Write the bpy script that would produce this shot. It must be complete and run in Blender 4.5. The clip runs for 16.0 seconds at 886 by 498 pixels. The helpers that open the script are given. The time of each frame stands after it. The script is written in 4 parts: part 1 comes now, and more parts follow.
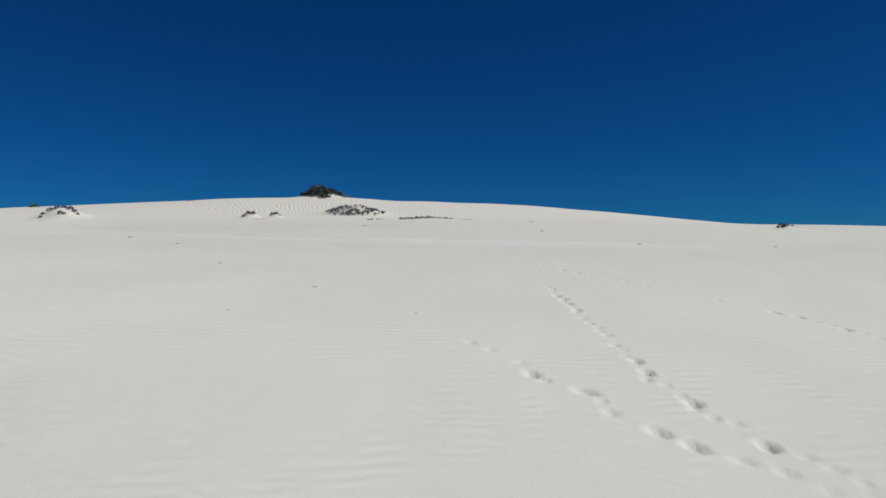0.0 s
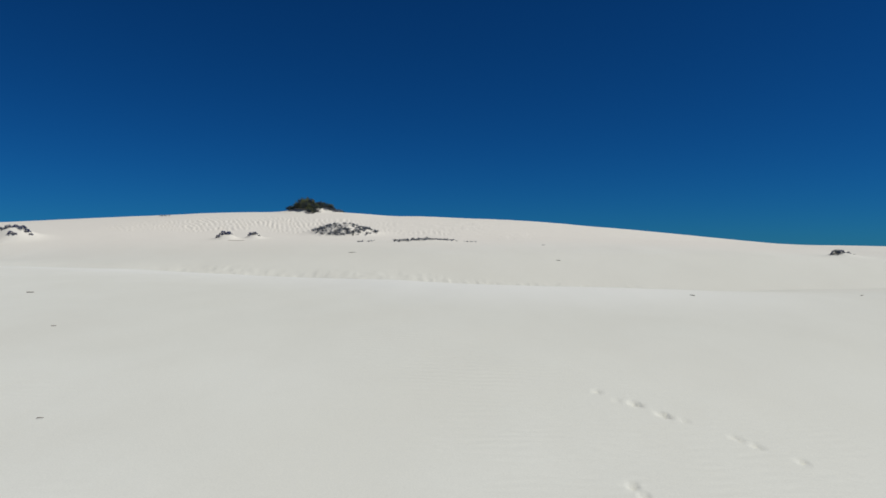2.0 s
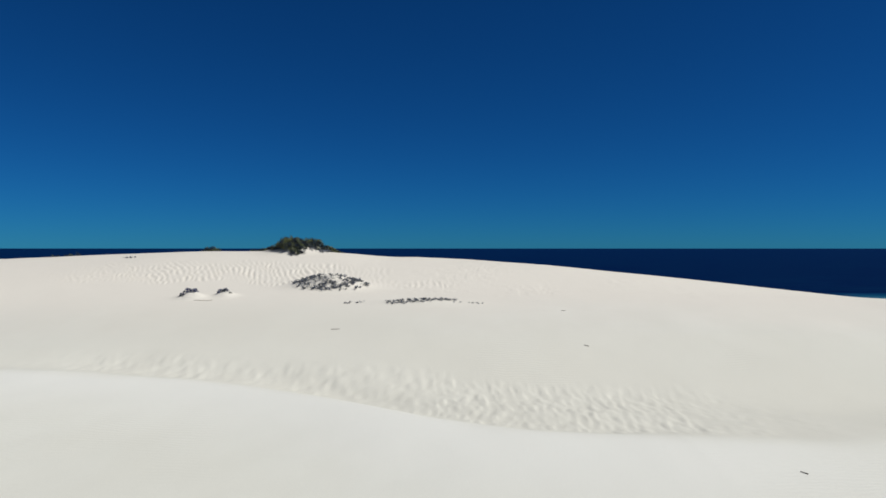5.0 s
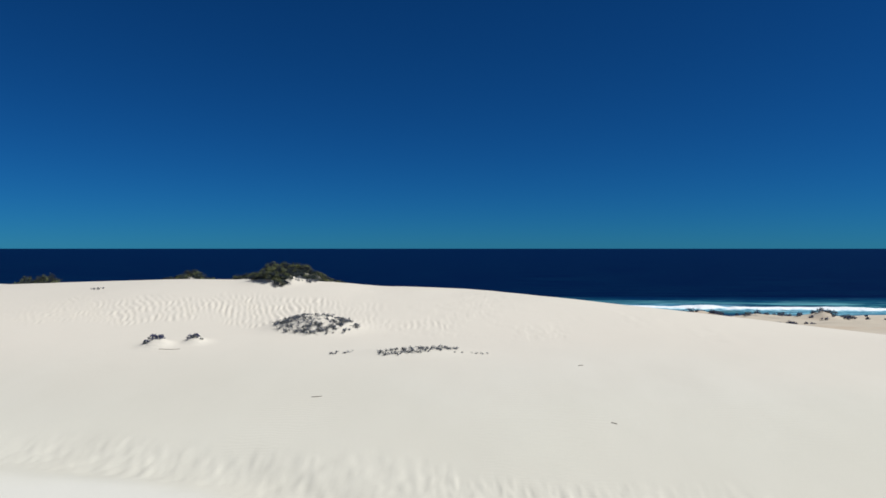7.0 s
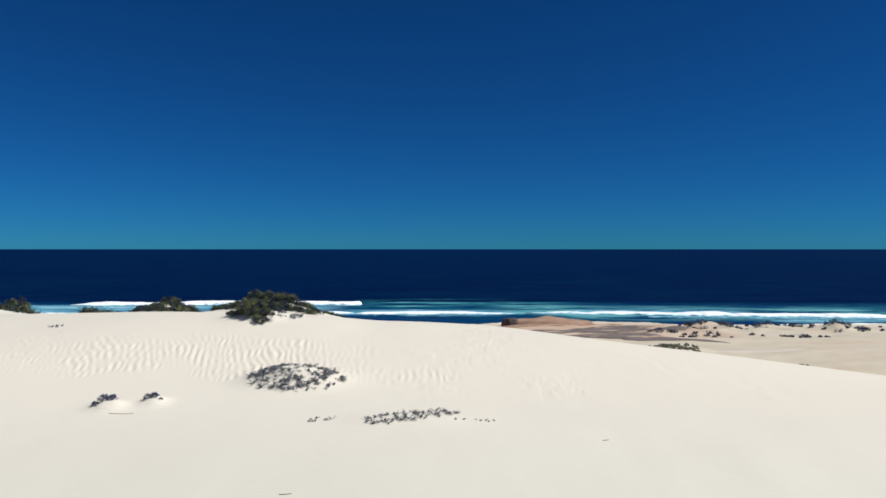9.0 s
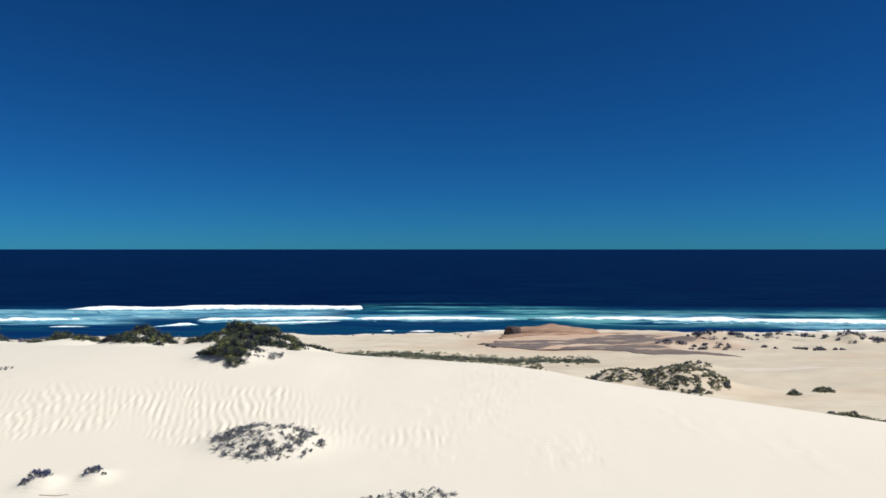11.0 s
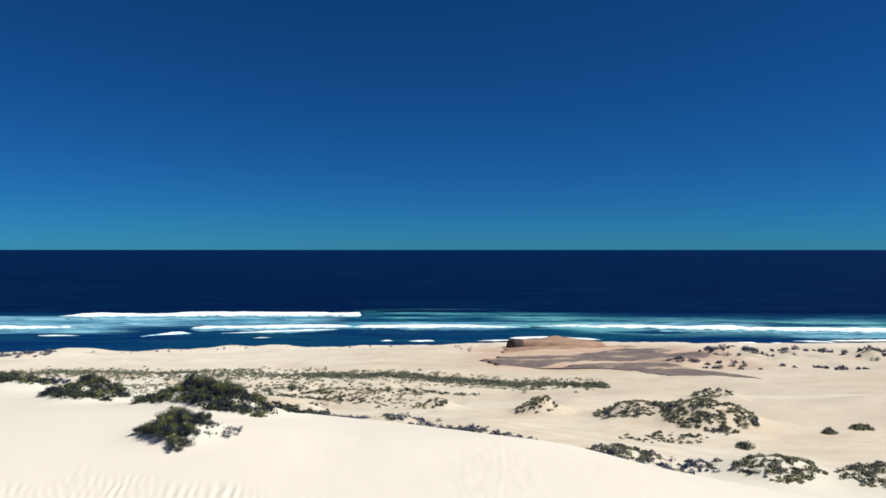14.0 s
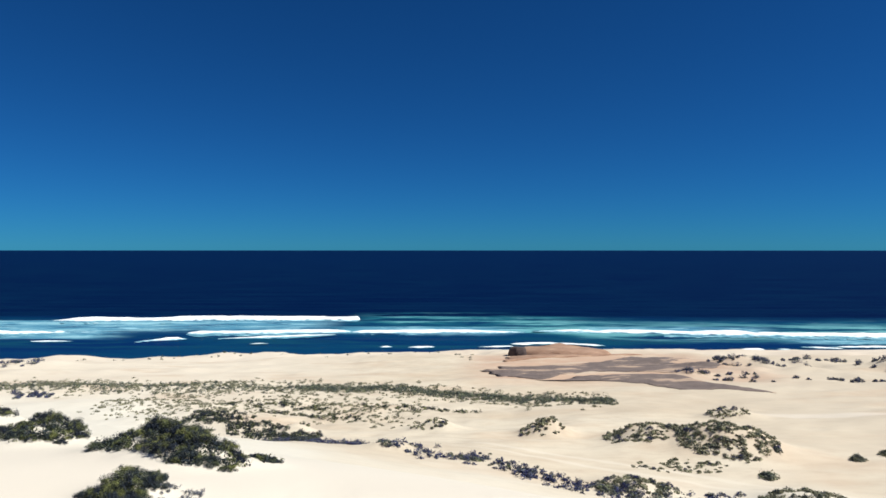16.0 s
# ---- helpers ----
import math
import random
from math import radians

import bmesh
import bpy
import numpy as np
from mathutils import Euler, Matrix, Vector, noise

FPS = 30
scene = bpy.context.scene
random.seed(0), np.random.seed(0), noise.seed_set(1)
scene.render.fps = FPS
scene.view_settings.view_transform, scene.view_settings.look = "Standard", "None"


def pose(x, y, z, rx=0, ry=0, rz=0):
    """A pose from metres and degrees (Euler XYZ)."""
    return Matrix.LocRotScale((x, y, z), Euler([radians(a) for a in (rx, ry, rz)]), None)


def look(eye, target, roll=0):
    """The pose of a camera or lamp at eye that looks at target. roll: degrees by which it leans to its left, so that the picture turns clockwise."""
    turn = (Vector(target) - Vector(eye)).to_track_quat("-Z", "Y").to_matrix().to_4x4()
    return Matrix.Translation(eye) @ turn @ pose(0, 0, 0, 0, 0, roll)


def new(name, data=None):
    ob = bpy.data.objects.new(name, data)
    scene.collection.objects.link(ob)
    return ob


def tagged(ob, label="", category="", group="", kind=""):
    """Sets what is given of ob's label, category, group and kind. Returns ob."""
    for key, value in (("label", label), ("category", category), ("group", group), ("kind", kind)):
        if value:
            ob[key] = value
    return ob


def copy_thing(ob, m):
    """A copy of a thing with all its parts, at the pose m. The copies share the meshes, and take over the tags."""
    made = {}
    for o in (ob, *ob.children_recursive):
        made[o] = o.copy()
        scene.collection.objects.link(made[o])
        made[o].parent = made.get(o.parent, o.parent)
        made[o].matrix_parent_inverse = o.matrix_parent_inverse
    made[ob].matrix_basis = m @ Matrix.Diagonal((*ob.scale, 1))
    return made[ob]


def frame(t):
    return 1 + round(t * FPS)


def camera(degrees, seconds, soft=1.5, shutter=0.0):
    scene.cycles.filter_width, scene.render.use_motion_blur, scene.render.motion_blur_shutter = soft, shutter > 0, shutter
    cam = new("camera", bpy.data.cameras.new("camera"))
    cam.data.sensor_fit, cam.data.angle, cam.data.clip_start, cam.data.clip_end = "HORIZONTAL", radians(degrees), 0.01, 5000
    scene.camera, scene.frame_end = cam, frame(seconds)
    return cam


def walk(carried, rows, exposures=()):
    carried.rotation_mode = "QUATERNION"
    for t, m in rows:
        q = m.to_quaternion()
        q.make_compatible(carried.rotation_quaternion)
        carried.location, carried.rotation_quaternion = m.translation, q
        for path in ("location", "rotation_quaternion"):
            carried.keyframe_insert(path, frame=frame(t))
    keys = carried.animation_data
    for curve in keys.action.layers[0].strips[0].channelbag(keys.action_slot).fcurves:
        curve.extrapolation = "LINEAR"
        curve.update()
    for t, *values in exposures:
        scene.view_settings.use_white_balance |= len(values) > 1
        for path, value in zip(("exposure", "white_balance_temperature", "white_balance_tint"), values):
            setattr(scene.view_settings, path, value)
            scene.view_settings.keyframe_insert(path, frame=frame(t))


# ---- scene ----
# ---------- camera and its flight ----------
cam = camera(68, 16.0, soft=1.6)
PATH = [
    (0.0, pose(0.000, 0.000, 10.000, 89.613, 0, 0.880)),
    (0.5, pose(-0.009, 1.392, 10.232, 89.615, 0, 0.925)),
    (1.0, pose(0.004, 2.705, 10.547, 89.635, 0, 0.961)),
    (1.5, pose(0.014, 3.931, 10.928, 89.662, 0, 0.993)),
    (2.0, pose(0.010, 5.068, 11.382, 89.718, 0, 1.015)),
    (2.5, pose(-0.011, 6.116, 11.888, 89.759, 0, 1.030)),
    (3.0, pose(-0.046, 7.080, 12.418, 89.759, 0, 1.028)),
    (3.5, pose(-0.089, 7.979, 12.948, 89.728, 0, 1.015)),
    (4.0, pose(-0.133, 8.840, 13.466, 89.723, 0, 0.986)),
    (4.5, pose(-0.174, 9.694, 13.955, 89.717, 0, 0.948)),
    (5.0, pose(-0.211, 10.565, 14.417, 89.708, 0, 0.904)),
    (5.5, pose(-0.244, 11.473, 14.863, 89.697, 0, 0.858)),
    (6.0, pose(-0.275, 12.431, 15.309, 89.687, 0, 0.813)),
    (6.5, pose(-0.306, 13.442, 15.765, 89.684, 0, 0.771)),
    (7.0, pose(-0.335, 14.499, 16.231, 89.700, 0, 0.735)),
    (7.5, pose(-0.357, 15.578, 16.691, 89.709, 0, 0.721)),
    (8.0, pose(-0.361, 16.654, 17.133, 89.721, 0, 0.731)),
    (8.5, pose(-0.347, 17.711, 17.552, 89.713, 0, 0.774)),
    (9.0, pose(-0.312, 18.744, 17.960, 89.731, 0, 0.815)),
    (9.5, pose(-0.271, 19.749, 18.350, 89.719, 0, 0.873)),
    (10.0, pose(-0.228, 20.742, 18.737, 89.715, 0, 0.932)),
    (10.5, pose(-0.179, 21.737, 19.125, 89.717, 0, 0.973)),
    (11.0, pose(-0.125, 22.744, 19.514, 89.723, 0, 1.000)),
    (11.5, pose(-0.072, 23.763, 19.897, 89.731, 0, 1.017)),
    (12.0, pose(-0.024, 24.794, 20.269, 89.739, 0, 1.029)),
    (12.5, pose(0.012, 25.830, 20.622, 89.746, 0, 1.040)),
    (13.0, pose(0.031, 26.865, 20.952, 89.750, 0, 1.054)),
    (13.5, pose(0.030, 27.893, 21.260, 89.739, 0, 1.068)),
    (14.0, pose(0.016, 28.913, 21.553, 89.743, 0, 1.085)),
    (14.5, pose(-0.000, 29.930, 21.834, 89.748, 0, 1.090)),
    (15.0, pose(-0.006, 30.950, 22.108, 89.766, 0, 1.092)),
    (15.5, pose(0.004, 31.973, 22.367, 89.767, 0, 1.111)),
    (16.0, pose(0.033, 33.000, 22.617, 89.780, 0, 1.123)),
]
walk(cam, PATH, exposures=[(0, -0.20, 6080, 10), (3.5, 0.0, 6180, 10), (7, 0.13, 6260, 10), (10, 0.32, 6430, 10), (12.5, 0.40, 6560, 10), (14.5, 0.48, 6600, 10), (16, 0.56, 6620, 10)])

# ---------- sky and sun ----------
SUN_TO = Vector((0.655, -0.13, 0.75)).normalized()   # towards the sun: high on the right, a little behind
world = bpy.data.worlds.new("sky")
scene.world = world
world.use_nodes = True
wn, wl = world.node_tree.nodes, world.node_tree.links
wn.clear()
sky = wn.new("ShaderNodeTexSky")
sky.sky_type = "NISHITA"
sky.sun_disc = False
sky.sun_elevation = math.asin(SUN_TO.z)
sky.sun_rotation = math.atan2(SUN_TO.x, SUN_TO.y)
sky.air_density, sky.dust_density, sky.ozone_density = 0.7, 0.0, 5.0
tint = wn.new("ShaderNodeMix")
tint.data_type, tint.blend_type = "RGBA", "MULTIPLY"
tint.inputs[0].default_value = 1.0
tint.inputs[7].default_value = (0.032, 0.192, 0.36, 1)
back = wn.new("ShaderNodeBackground")
back.inputs[1].default_value = 0.113
out = wn.new("ShaderNodeOutputWorld")
wl.new(sky.outputs[0], tint.inputs[6])
wl.new(tint.outputs[2], back.inputs[0])
wl.new(back.outputs[0], out.inputs[0])

sun_data = bpy.data.lights.new("sun", "SUN")
sun_data.energy, sun_data.angle, sun_data.color = 4.3, radians(0.53), (1.0, 0.985, 0.94)
sun = new("sun", sun_data)
sun.matrix_world = look(SUN_TO * 200, (0, 0, 0))


# ---------- materials ----------
SEA_Z = -7.0


class Nodes:
    """A small wrapper for building node materials."""

    def __init__(self, name):
        self.mat = bpy.data.materials.new(name)
        self.mat.use_nodes = True
        self.tree = self.mat.node_tree
        self.bsdf = self.tree.nodes["Principled BSDF"]
        self.pos = self.tree.nodes.new("ShaderNodeNewGeometry")

    def node(self, kind, **kw):
        return self.tree.nodes.new(kind)

    def link(self, a, b):
        self.tree.links.new(a, b)

    def noise(self, scale, detail=4.0, rough=0.55, stretch=(1, 1, 1), shift=(0, 0, 0)):
        m = self.node("ShaderNodeMapping")
        m.inputs["Scale"].default_value, m.inputs["Location"].default_value = stretch, shift
        self.link(self.pos.outputs["Position"], m.inputs["Vector"])
        n = self.node("ShaderNodeTexNoise")
        n.inputs["Scale"].default_value, n.inputs["Detail"].default_value, n.inputs["Roughness"].default_value = scale, detail, rough
        self.link(m.outputs[0], n.inputs["Vector"])
        return n.outputs["Fac"]

    def ramp(self, fac, lo, hi, a=0.0, b=1.0, smooth=True):
        r = self.node("ShaderNodeMapRange")
        r.interpolation_type = "SMOOTHSTEP" if smooth else "LINEAR"
        self.put(fac, r.inputs["Value"])
        for key, v in (("From Min", lo), ("From Max", hi), ("To Min", a), ("To Max", b)):
            r.inputs[key].default_value = v
        return r.outputs[0]

    def put(self, v, socket):
        if isinstance(v, (int, float)):
            socket.default_value = v
        elif isinstance(v, tuple):
            socket.default_value = (*v, 1.0)
        else:
            self.link(v, socket)

    def maths(self, op, a, b):
        n = self.node("ShaderNodeMath")
        n.operation = op
        self.put(a, n.inputs[0])
        self.put(b, n.inputs[1])
        return n.outputs[0]

    def mix(self, fac, a, b, blend="MIX"):
        n = self.node("ShaderNodeMix")
        n.data_type, n.blend_type = "RGBA", blend
        self.put(fac, n.inputs[0])
        self.put(a, n.inputs[6])
        self.put(b, n.inputs[7])
        return n.outputs[2]

    def axis(self, k):
        s = self.node("ShaderNodeSeparateXYZ")
        self.link(self.pos.outputs["Position"], s.inputs[0])
        return s.outputs[k]

    def bump(self, height, strength, distance=0.05):
        n = self.node("ShaderNodeBump")
        n.inputs["Strength"].default_value, n.inputs["Distance"].default_value = strength, distance
        self.put(height, n.inputs["Height"])
        self.link(n.outputs[0], self.bsdf.inputs["Normal"])

    def done(self, colour, rough=0.8, spec=0.3, metal=0.0):
        self.put(colour, self.bsdf.inputs["Base Color"])
        self.put(rough, self.bsdf.inputs["Roughness"])
        self.put(spec, self.bsdf.inputs["Specular IOR Level"])
        self.put(metal, self.bsdf.inputs["Metallic"])
        return self.mat


def sand_material():
    n = Nodes("white_dune_sand")
    y = n.axis(1)
    wide = n.noise(0.045, 3)
    mid = n.noise(0.5, 5, 0.6, stretch=(1, 0.5, 1))
    fine = n.noise(70, 3, 0.7)
    dune = n.mix(n.ramp(mid, 0.3, 0.7), (0.622, 0.598, 0.508), (0.660, 0.640, 0.551))
    dune = n.mix(n.ramp(wide, 0.35, 0.7, 0, 0.6), dune, (0.607, 0.578, 0.478))
    warm = n.maths("ADD", y, n.maths("MULTIPLY", n.noise(0.12, 3, shift=(6, 1, 0)), 10.0))
    dune = n.mix(n.maths("MULTIPLY", n.ramp(warm, 36, 52), n.ramp(warm, 62, 78, 1.0, 0.35)), dune, (0.662, 0.608, 0.510))     # the second dune is a warmer sand
    # light on the brow's lip, shade in the hollow behind, painted into the sand
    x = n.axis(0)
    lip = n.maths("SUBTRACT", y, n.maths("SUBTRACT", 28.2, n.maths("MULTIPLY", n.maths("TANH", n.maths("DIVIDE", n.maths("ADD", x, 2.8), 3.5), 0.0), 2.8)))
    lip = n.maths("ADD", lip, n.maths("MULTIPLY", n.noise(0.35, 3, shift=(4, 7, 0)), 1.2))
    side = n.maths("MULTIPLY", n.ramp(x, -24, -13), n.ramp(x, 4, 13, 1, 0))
    lip_light = n.maths("MULTIPLY", n.maths("MULTIPLY", n.ramp(lip, -6.0, -0.3), n.ramp(lip, -0.2, 1.6, 1, 0)), side)
    dune = n.mix(n.maths("MULTIPLY", lip_light, 0.65), dune, (0.715, 0.69, 0.61))
    hollow_shade = n.maths("MULTIPLY", n.maths("MULTIPLY", n.ramp(lip, 0.0, 1.9), n.ramp(lip, 7.0, 14.0, 1, 0)), n.ramp(x, -26, -10))
    dune = n.mix(n.maths("MULTIPLY", hollow_shade, 0.5), dune, (0.605, 0.568, 0.468))
    # flats behind the beach: pinker, with shell grit and iron stain
    streak = n.noise(0.05, 5, 0.6, stretch=(0.35, 1.6, 1), shift=(7, 3, 0))
    flats = n.mix(n.ramp(streak, 0.36, 0.62), (0.53, 0.452, 0.34), (0.61, 0.545, 0.425))
    flats = n.mix(n.ramp(n.noise(0.9, 5, 0.65, stretch=(0.5, 1.4, 1), shift=(2, 4, 0)), 0.42, 0.7, 0, 0.4), flats, (0.44, 0.36, 0.27))      # grit and drift lines
    flats = n.mix(n.ramp(x, -45, -2, 0.65, 0.0), flats, (0.66, 0.60, 0.49))       # paler sand to the west
    flats = n.mix(n.ramp(x, 14, 55, 0.0, 0.75), flats, (0.53, 0.463, 0.36))
    rust = n.noise(0.11, 4, 0.6, stretch=(0.6, 1.3, 1), shift=(13, 6, 0))
    flats = n.mix(n.ramp(rust, 0.5, 0.68, 0, 0.42), flats, (0.49, 0.365, 0.255))
    rim = n.maths("MULTIPLY", n.maths("MULTIPLY", n.ramp(y, 128, 142), n.ramp(y, 174, 186, 1, 0)), n.maths("MULTIPLY", n.ramp(x, -3, 10), n.ramp(x, 42, 60, 1, 0)))
    flats = n.mix(n.maths("MULTIPLY", rim, n.ramp(rust, 0.32, 0.55, 0.35, 1.0)), flats, (0.49, 0.345, 0.25))      # red soil round the rock
    edge = n.maths("ADD", y, n.maths("MULTIPLY", n.noise(0.06, 3, shift=(3, 9, 0)), 26.0))
    west = n.ramp(x, -45, -8, -44.0, 0.0, smooth=False)
    zone = n.ramp(n.maths("ADD", edge, west), 82, 100)
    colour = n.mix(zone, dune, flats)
    track = n.maths("ADD", y, n.maths("MULTIPLY", n.noise(0.02, 2, shift=(1, 5, 0)), 3.0))     # an old pale wheel track
    trace = n.maths("MULTIPLY", n.maths("MULTIPLY", n.ramp(track, 105.6, 106.2), n.ramp(track, 107.6, 108.6, 1, 0)), n.ramp(x, 29, 38, 0, 0.4))
    colour = n.mix(trace, colour, (0.68, 0.63, 0.55))
    rut = n.maths("SUBTRACT", y, n.maths("SUBTRACT", 91.3, n.maths("MULTIPLY", x, 0.44)))        # ruts of a wheel track below the hummocks
    rut = n.maths("ADD", rut, n.maths("MULTIPLY", n.noise(0.15, 2, shift=(8, 8, 0)), 1.2))
    pair = n.maths("ADD", n.maths("MULTIPLY", n.ramp(rut, -0.5, -0.2), n.ramp(rut, 0.1, 0.4, 1, 0)), n.maths("MULTIPLY", n.ramp(rut, 1.5, 1.8), n.ramp(rut, 2.1, 2.4, 1, 0)))
    colour = n.mix(n.maths("MULTIPLY", pair, n.maths("MULTIPLY", n.ramp(x, -4, 6, 0, 0.55), n.ramp(x, 26, 36, 1, 0))), colour, (0.64, 0.585, 0.48))
    # the beach itself, washed pale
    colour = n.mix(n.ramp(y, 176, 196, 0, 0.6), colour, (0.66, 0.58, 0.48))
    grain = n.ramp(fine, 0.25, 0.75, 0.93, 1.05, smooth=False)
    g = n.node("ShaderNodeCombineColor")
    for k in range(3):
        n.link(grain, g.inputs[k])
    colour = n.mix(1.0, colour, g.outputs[0], "MULTIPLY")
    # wind ripples a hand's width apart, in patches, and the grain
    w = n.node("ShaderNodeTexWave")
    w.wave_type, w.bands_direction = "BANDS", "Y"
    w.inputs["Scale"].default_value, w.inputs["Distortion"].default_value = 1.9, 9.0
    w.inputs["Detail"].default_value, w.inputs["Detail Scale"].default_value = 2.0, 0.6
    n.link(n.pos.outputs["Position"], w.inputs["Vector"])
    patch = n.maths("ADD", n.ramp(n.noise(0.16, 3, shift=(11, 2, 0)), 0.45, 0.68), n.maths("MULTIPLY", n.ramp(y, 6, 12, 1.7, 0.0), n.ramp(n.noise(0.7, 3, shift=(3, 3, 0)), 0.35, 0.6)))
    height = n.maths("MULTIPLY", w.outputs["Fac"], n.maths("MULTIPLY", patch, 0.22))
    height = n.maths("ADD", height, n.maths("MULTIPLY", fine, 0.08))
    height = n.maths("ADD", height, n.maths("MULTIPLY", mid, 0.5))
    n.bump(height, 0.35, 0.06)
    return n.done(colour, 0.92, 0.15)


def foliage_material(name, dark, light, grey, clumps=2.2):
    n = Nodes(name)
    isl = n.pos.outputs["Random Per Island"]
    info = n.node("ShaderNodeObjectInfo")
    # sunlit and shaded clumps, painted into the leaf colour by noise
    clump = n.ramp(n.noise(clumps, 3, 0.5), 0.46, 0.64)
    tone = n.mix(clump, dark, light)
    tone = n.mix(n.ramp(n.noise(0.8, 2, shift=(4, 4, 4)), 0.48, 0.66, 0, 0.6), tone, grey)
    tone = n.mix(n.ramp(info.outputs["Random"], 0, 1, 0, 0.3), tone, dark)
    shade = n.node("ShaderNodeCombineColor")
    level = n.ramp(isl, 0, 1, 0.65, 1.35, smooth=False)
    for k in range(3):
        n.link(level, shade.inputs[k])
    tone = n.mix(1.0, tone, shade.outputs[0], "MULTIPLY")
    n.bsdf.inputs["Subsurface Weight"].default_value = 0.0
    return n.done(tone, 0.62, 0.25)


def bark_material():
    n = Nodes("weathered_grey_bark")
    grain = n.noise(30, 5, 0.7, stretch=(1, 1, 0.25))
    n.bump(grain, 0.6, 0.01)
    return n.done(n.mix(grain, (0.10, 0.08, 0.065), (0.26, 0.22, 0.18)), 0.9, 0.1)


def driftwood_material():
    n = Nodes("bleached_driftwood")
    grain = n.noise(40, 5, 0.7, stretch=(0.3, 1, 1))
    n.bump(grain, 0.5, 0.01)
    return n.done(n.mix(grain, (0.26, 0.21, 0.16), (0.46, 0.40, 0.33)), 0.9, 0.1)


def sprig_material():
    n = Nodes("grey_dry_sprigs")
    isl = n.pos.outputs["Random Per Island"]
    c = n.mix(isl, (0.085, 0.100, 0.150), (0.29, 0.30, 0.32))
    return n.done(n.mix(n.ramp(n.noise(9, 3), 0.4, 0.7), c, (0.085, 0.09, 0.06)), 0.85, 0.1)


def rock_material(name, a, b, c, drift):
    n = Nodes(name)
    layer = n.noise(0.35, 6, 0.65, stretch=(1, 1, 4))
    grit = n.noise(5, 5, 0.7)
    tone = n.mix(n.ramp(layer, 0.35, 0.65), a, b)
    tone = n.mix(n.ramp(grit, 0.5, 0.72, 0, 0.7), tone, c)
    tone = n.mix(n.ramp(n.noise(0.28, 5, 0.6, stretch=(0.4, 1.2, 1), shift=(8, 2, 0)), 0.54, 0.60, 0, 0.85), tone, drift)    # blown sand
    n.bump(n.maths("ADD", layer, n.maths("MULTIPLY", grit, 0.3)), 0.8, 0.3)
    return n.done(tone, 0.9, 0.2)


def sea_material():
    n = Nodes("deep_blue_sea")
    x, y = n.axis(0), n.axis(1)

    def box(v, a, b, c, d):
        return n.maths("MULTIPLY", n.ramp(v, a, b), n.ramp(v, c, d, 1.0, 0.0))

    swell = n.noise(0.06, 6, 0.62, stretch=(0.30, 1, 1))
    chop = n.noise(0.9, 5, 0.65, stretch=(0.5, 1, 1))
    far = n.mix(n.ramp(y, 330, 1800), (0.0005, 0.0072, 0.040), (0.0005, 0.008, 0.046))
    deep = n.mix(n.ramp(swell, 0.35, 0.7), far, (0.001, 0.013, 0.048))
    wob = n.maths("ADD", y, n.maths("MULTIPLY", n.noise(0.02, 4, 0.6), 24.0))
    near = n.ramp(wob, 296, 330, 1.0, 0.0)
    inshore = n.mix(n.ramp(swell, 0.38, 0.62), (0.0014, 0.021, 0.088), (0.0020, 0.038, 0.098))
    tone = n.mix(near, deep, inshore)
    # green water over the bar, in long streaks
    drift = n.maths("ADD", y, n.maths("MULTIPLY", n.noise(0.03, 4, 0.6, shift=(2, 8, 0)), 14.0))
    streaks = n.noise(0.11, 5, 0.62, stretch=(0.16, 1, 1), shift=(9, 4, 0))
    bar = n.maths("ADD", drift, n.ramp(x, 10, 70, 0.0, 24.0))
    green = n.maths("MULTIPLY", n.maths("MULTIPLY", n.ramp(x, 30, 75, 1.0, 0.5), n.ramp(streaks, 0.36, 0.52)), n.maths("MULTIPLY", box(bar, 262, 272, 318, 338), n.ramp(x, -48, -30)))
    tone = n.mix(n.maths("MULTIPLY", green, 0.85), tone, (0.014, 0.135, 0.175))
    pale = n.maths("MULTIPLY", n.maths("MULTIPLY", box(bar, 266, 276, 304, 324), n.ramp(x, -44, -20)), n.ramp(streaks, 0.47, 0.58))
    tone = n.mix(n.maths("MULTIPLY", pale, 0.8), tone, (0.14, 0.38, 0.41))
    shoals = n.maths("MULTIPLY", n.maths("MULTIPLY", box(drift, 216, 226, 250, 262), n.ramp(streaks, 0.50, 0.62)), 0.6)
    tone = n.mix(shoals, tone, (0.006, 0.062, 0.098))
    # milky water round the long breakers
    lace = n.noise(0.16, 8, 0.72, stretch=(0.22, 1, 1), shift=(5, 1, 0))
    gap = n.maths("MULTIPLY", box(x, -126, -116, -94, -84), n.ramp(drift, 266, 276, 0.9, 0.0))
    west = n.maths("MULTIPLY", n.maths("MULTIPLY", box(drift, 256, 264, 299, 305), n.ramp(x, -62, -40, 1, 0)), n.maths("SUBTRACT", 1.0, gap))
    low = n.maths("MULTIPLY", box(drift, 243, 249, 262, 268), n.ramp(x, -128, -104, 1, 0))
    mid = n.maths("MULTIPLY", box(drift, 258, 264, 273, 286), box(x, -60, -36, 4, 30))
    east = n.maths("MULTIPLY", box(drift, 263, 268, 274, 286), box(x, 40, 56, 96, 118))
    inner = n.maths("MULTIPLY", box(drift, 240, 246, 258, 264), n.ramp(x, 96, 116))
    milk = n.maths("ADD", n.maths("ADD", west, low), n.maths("ADD", mid, n.maths("ADD", east, inner)))
    milk = n.maths("MINIMUM", milk, 1.0)
    tone = n.mix(n.maths("MULTIPLY", n.maths("MULTIPLY", milk, n.ramp(lace, 0.28, 0.50)), 0.92), tone, (0.080, 0.255, 0.365))
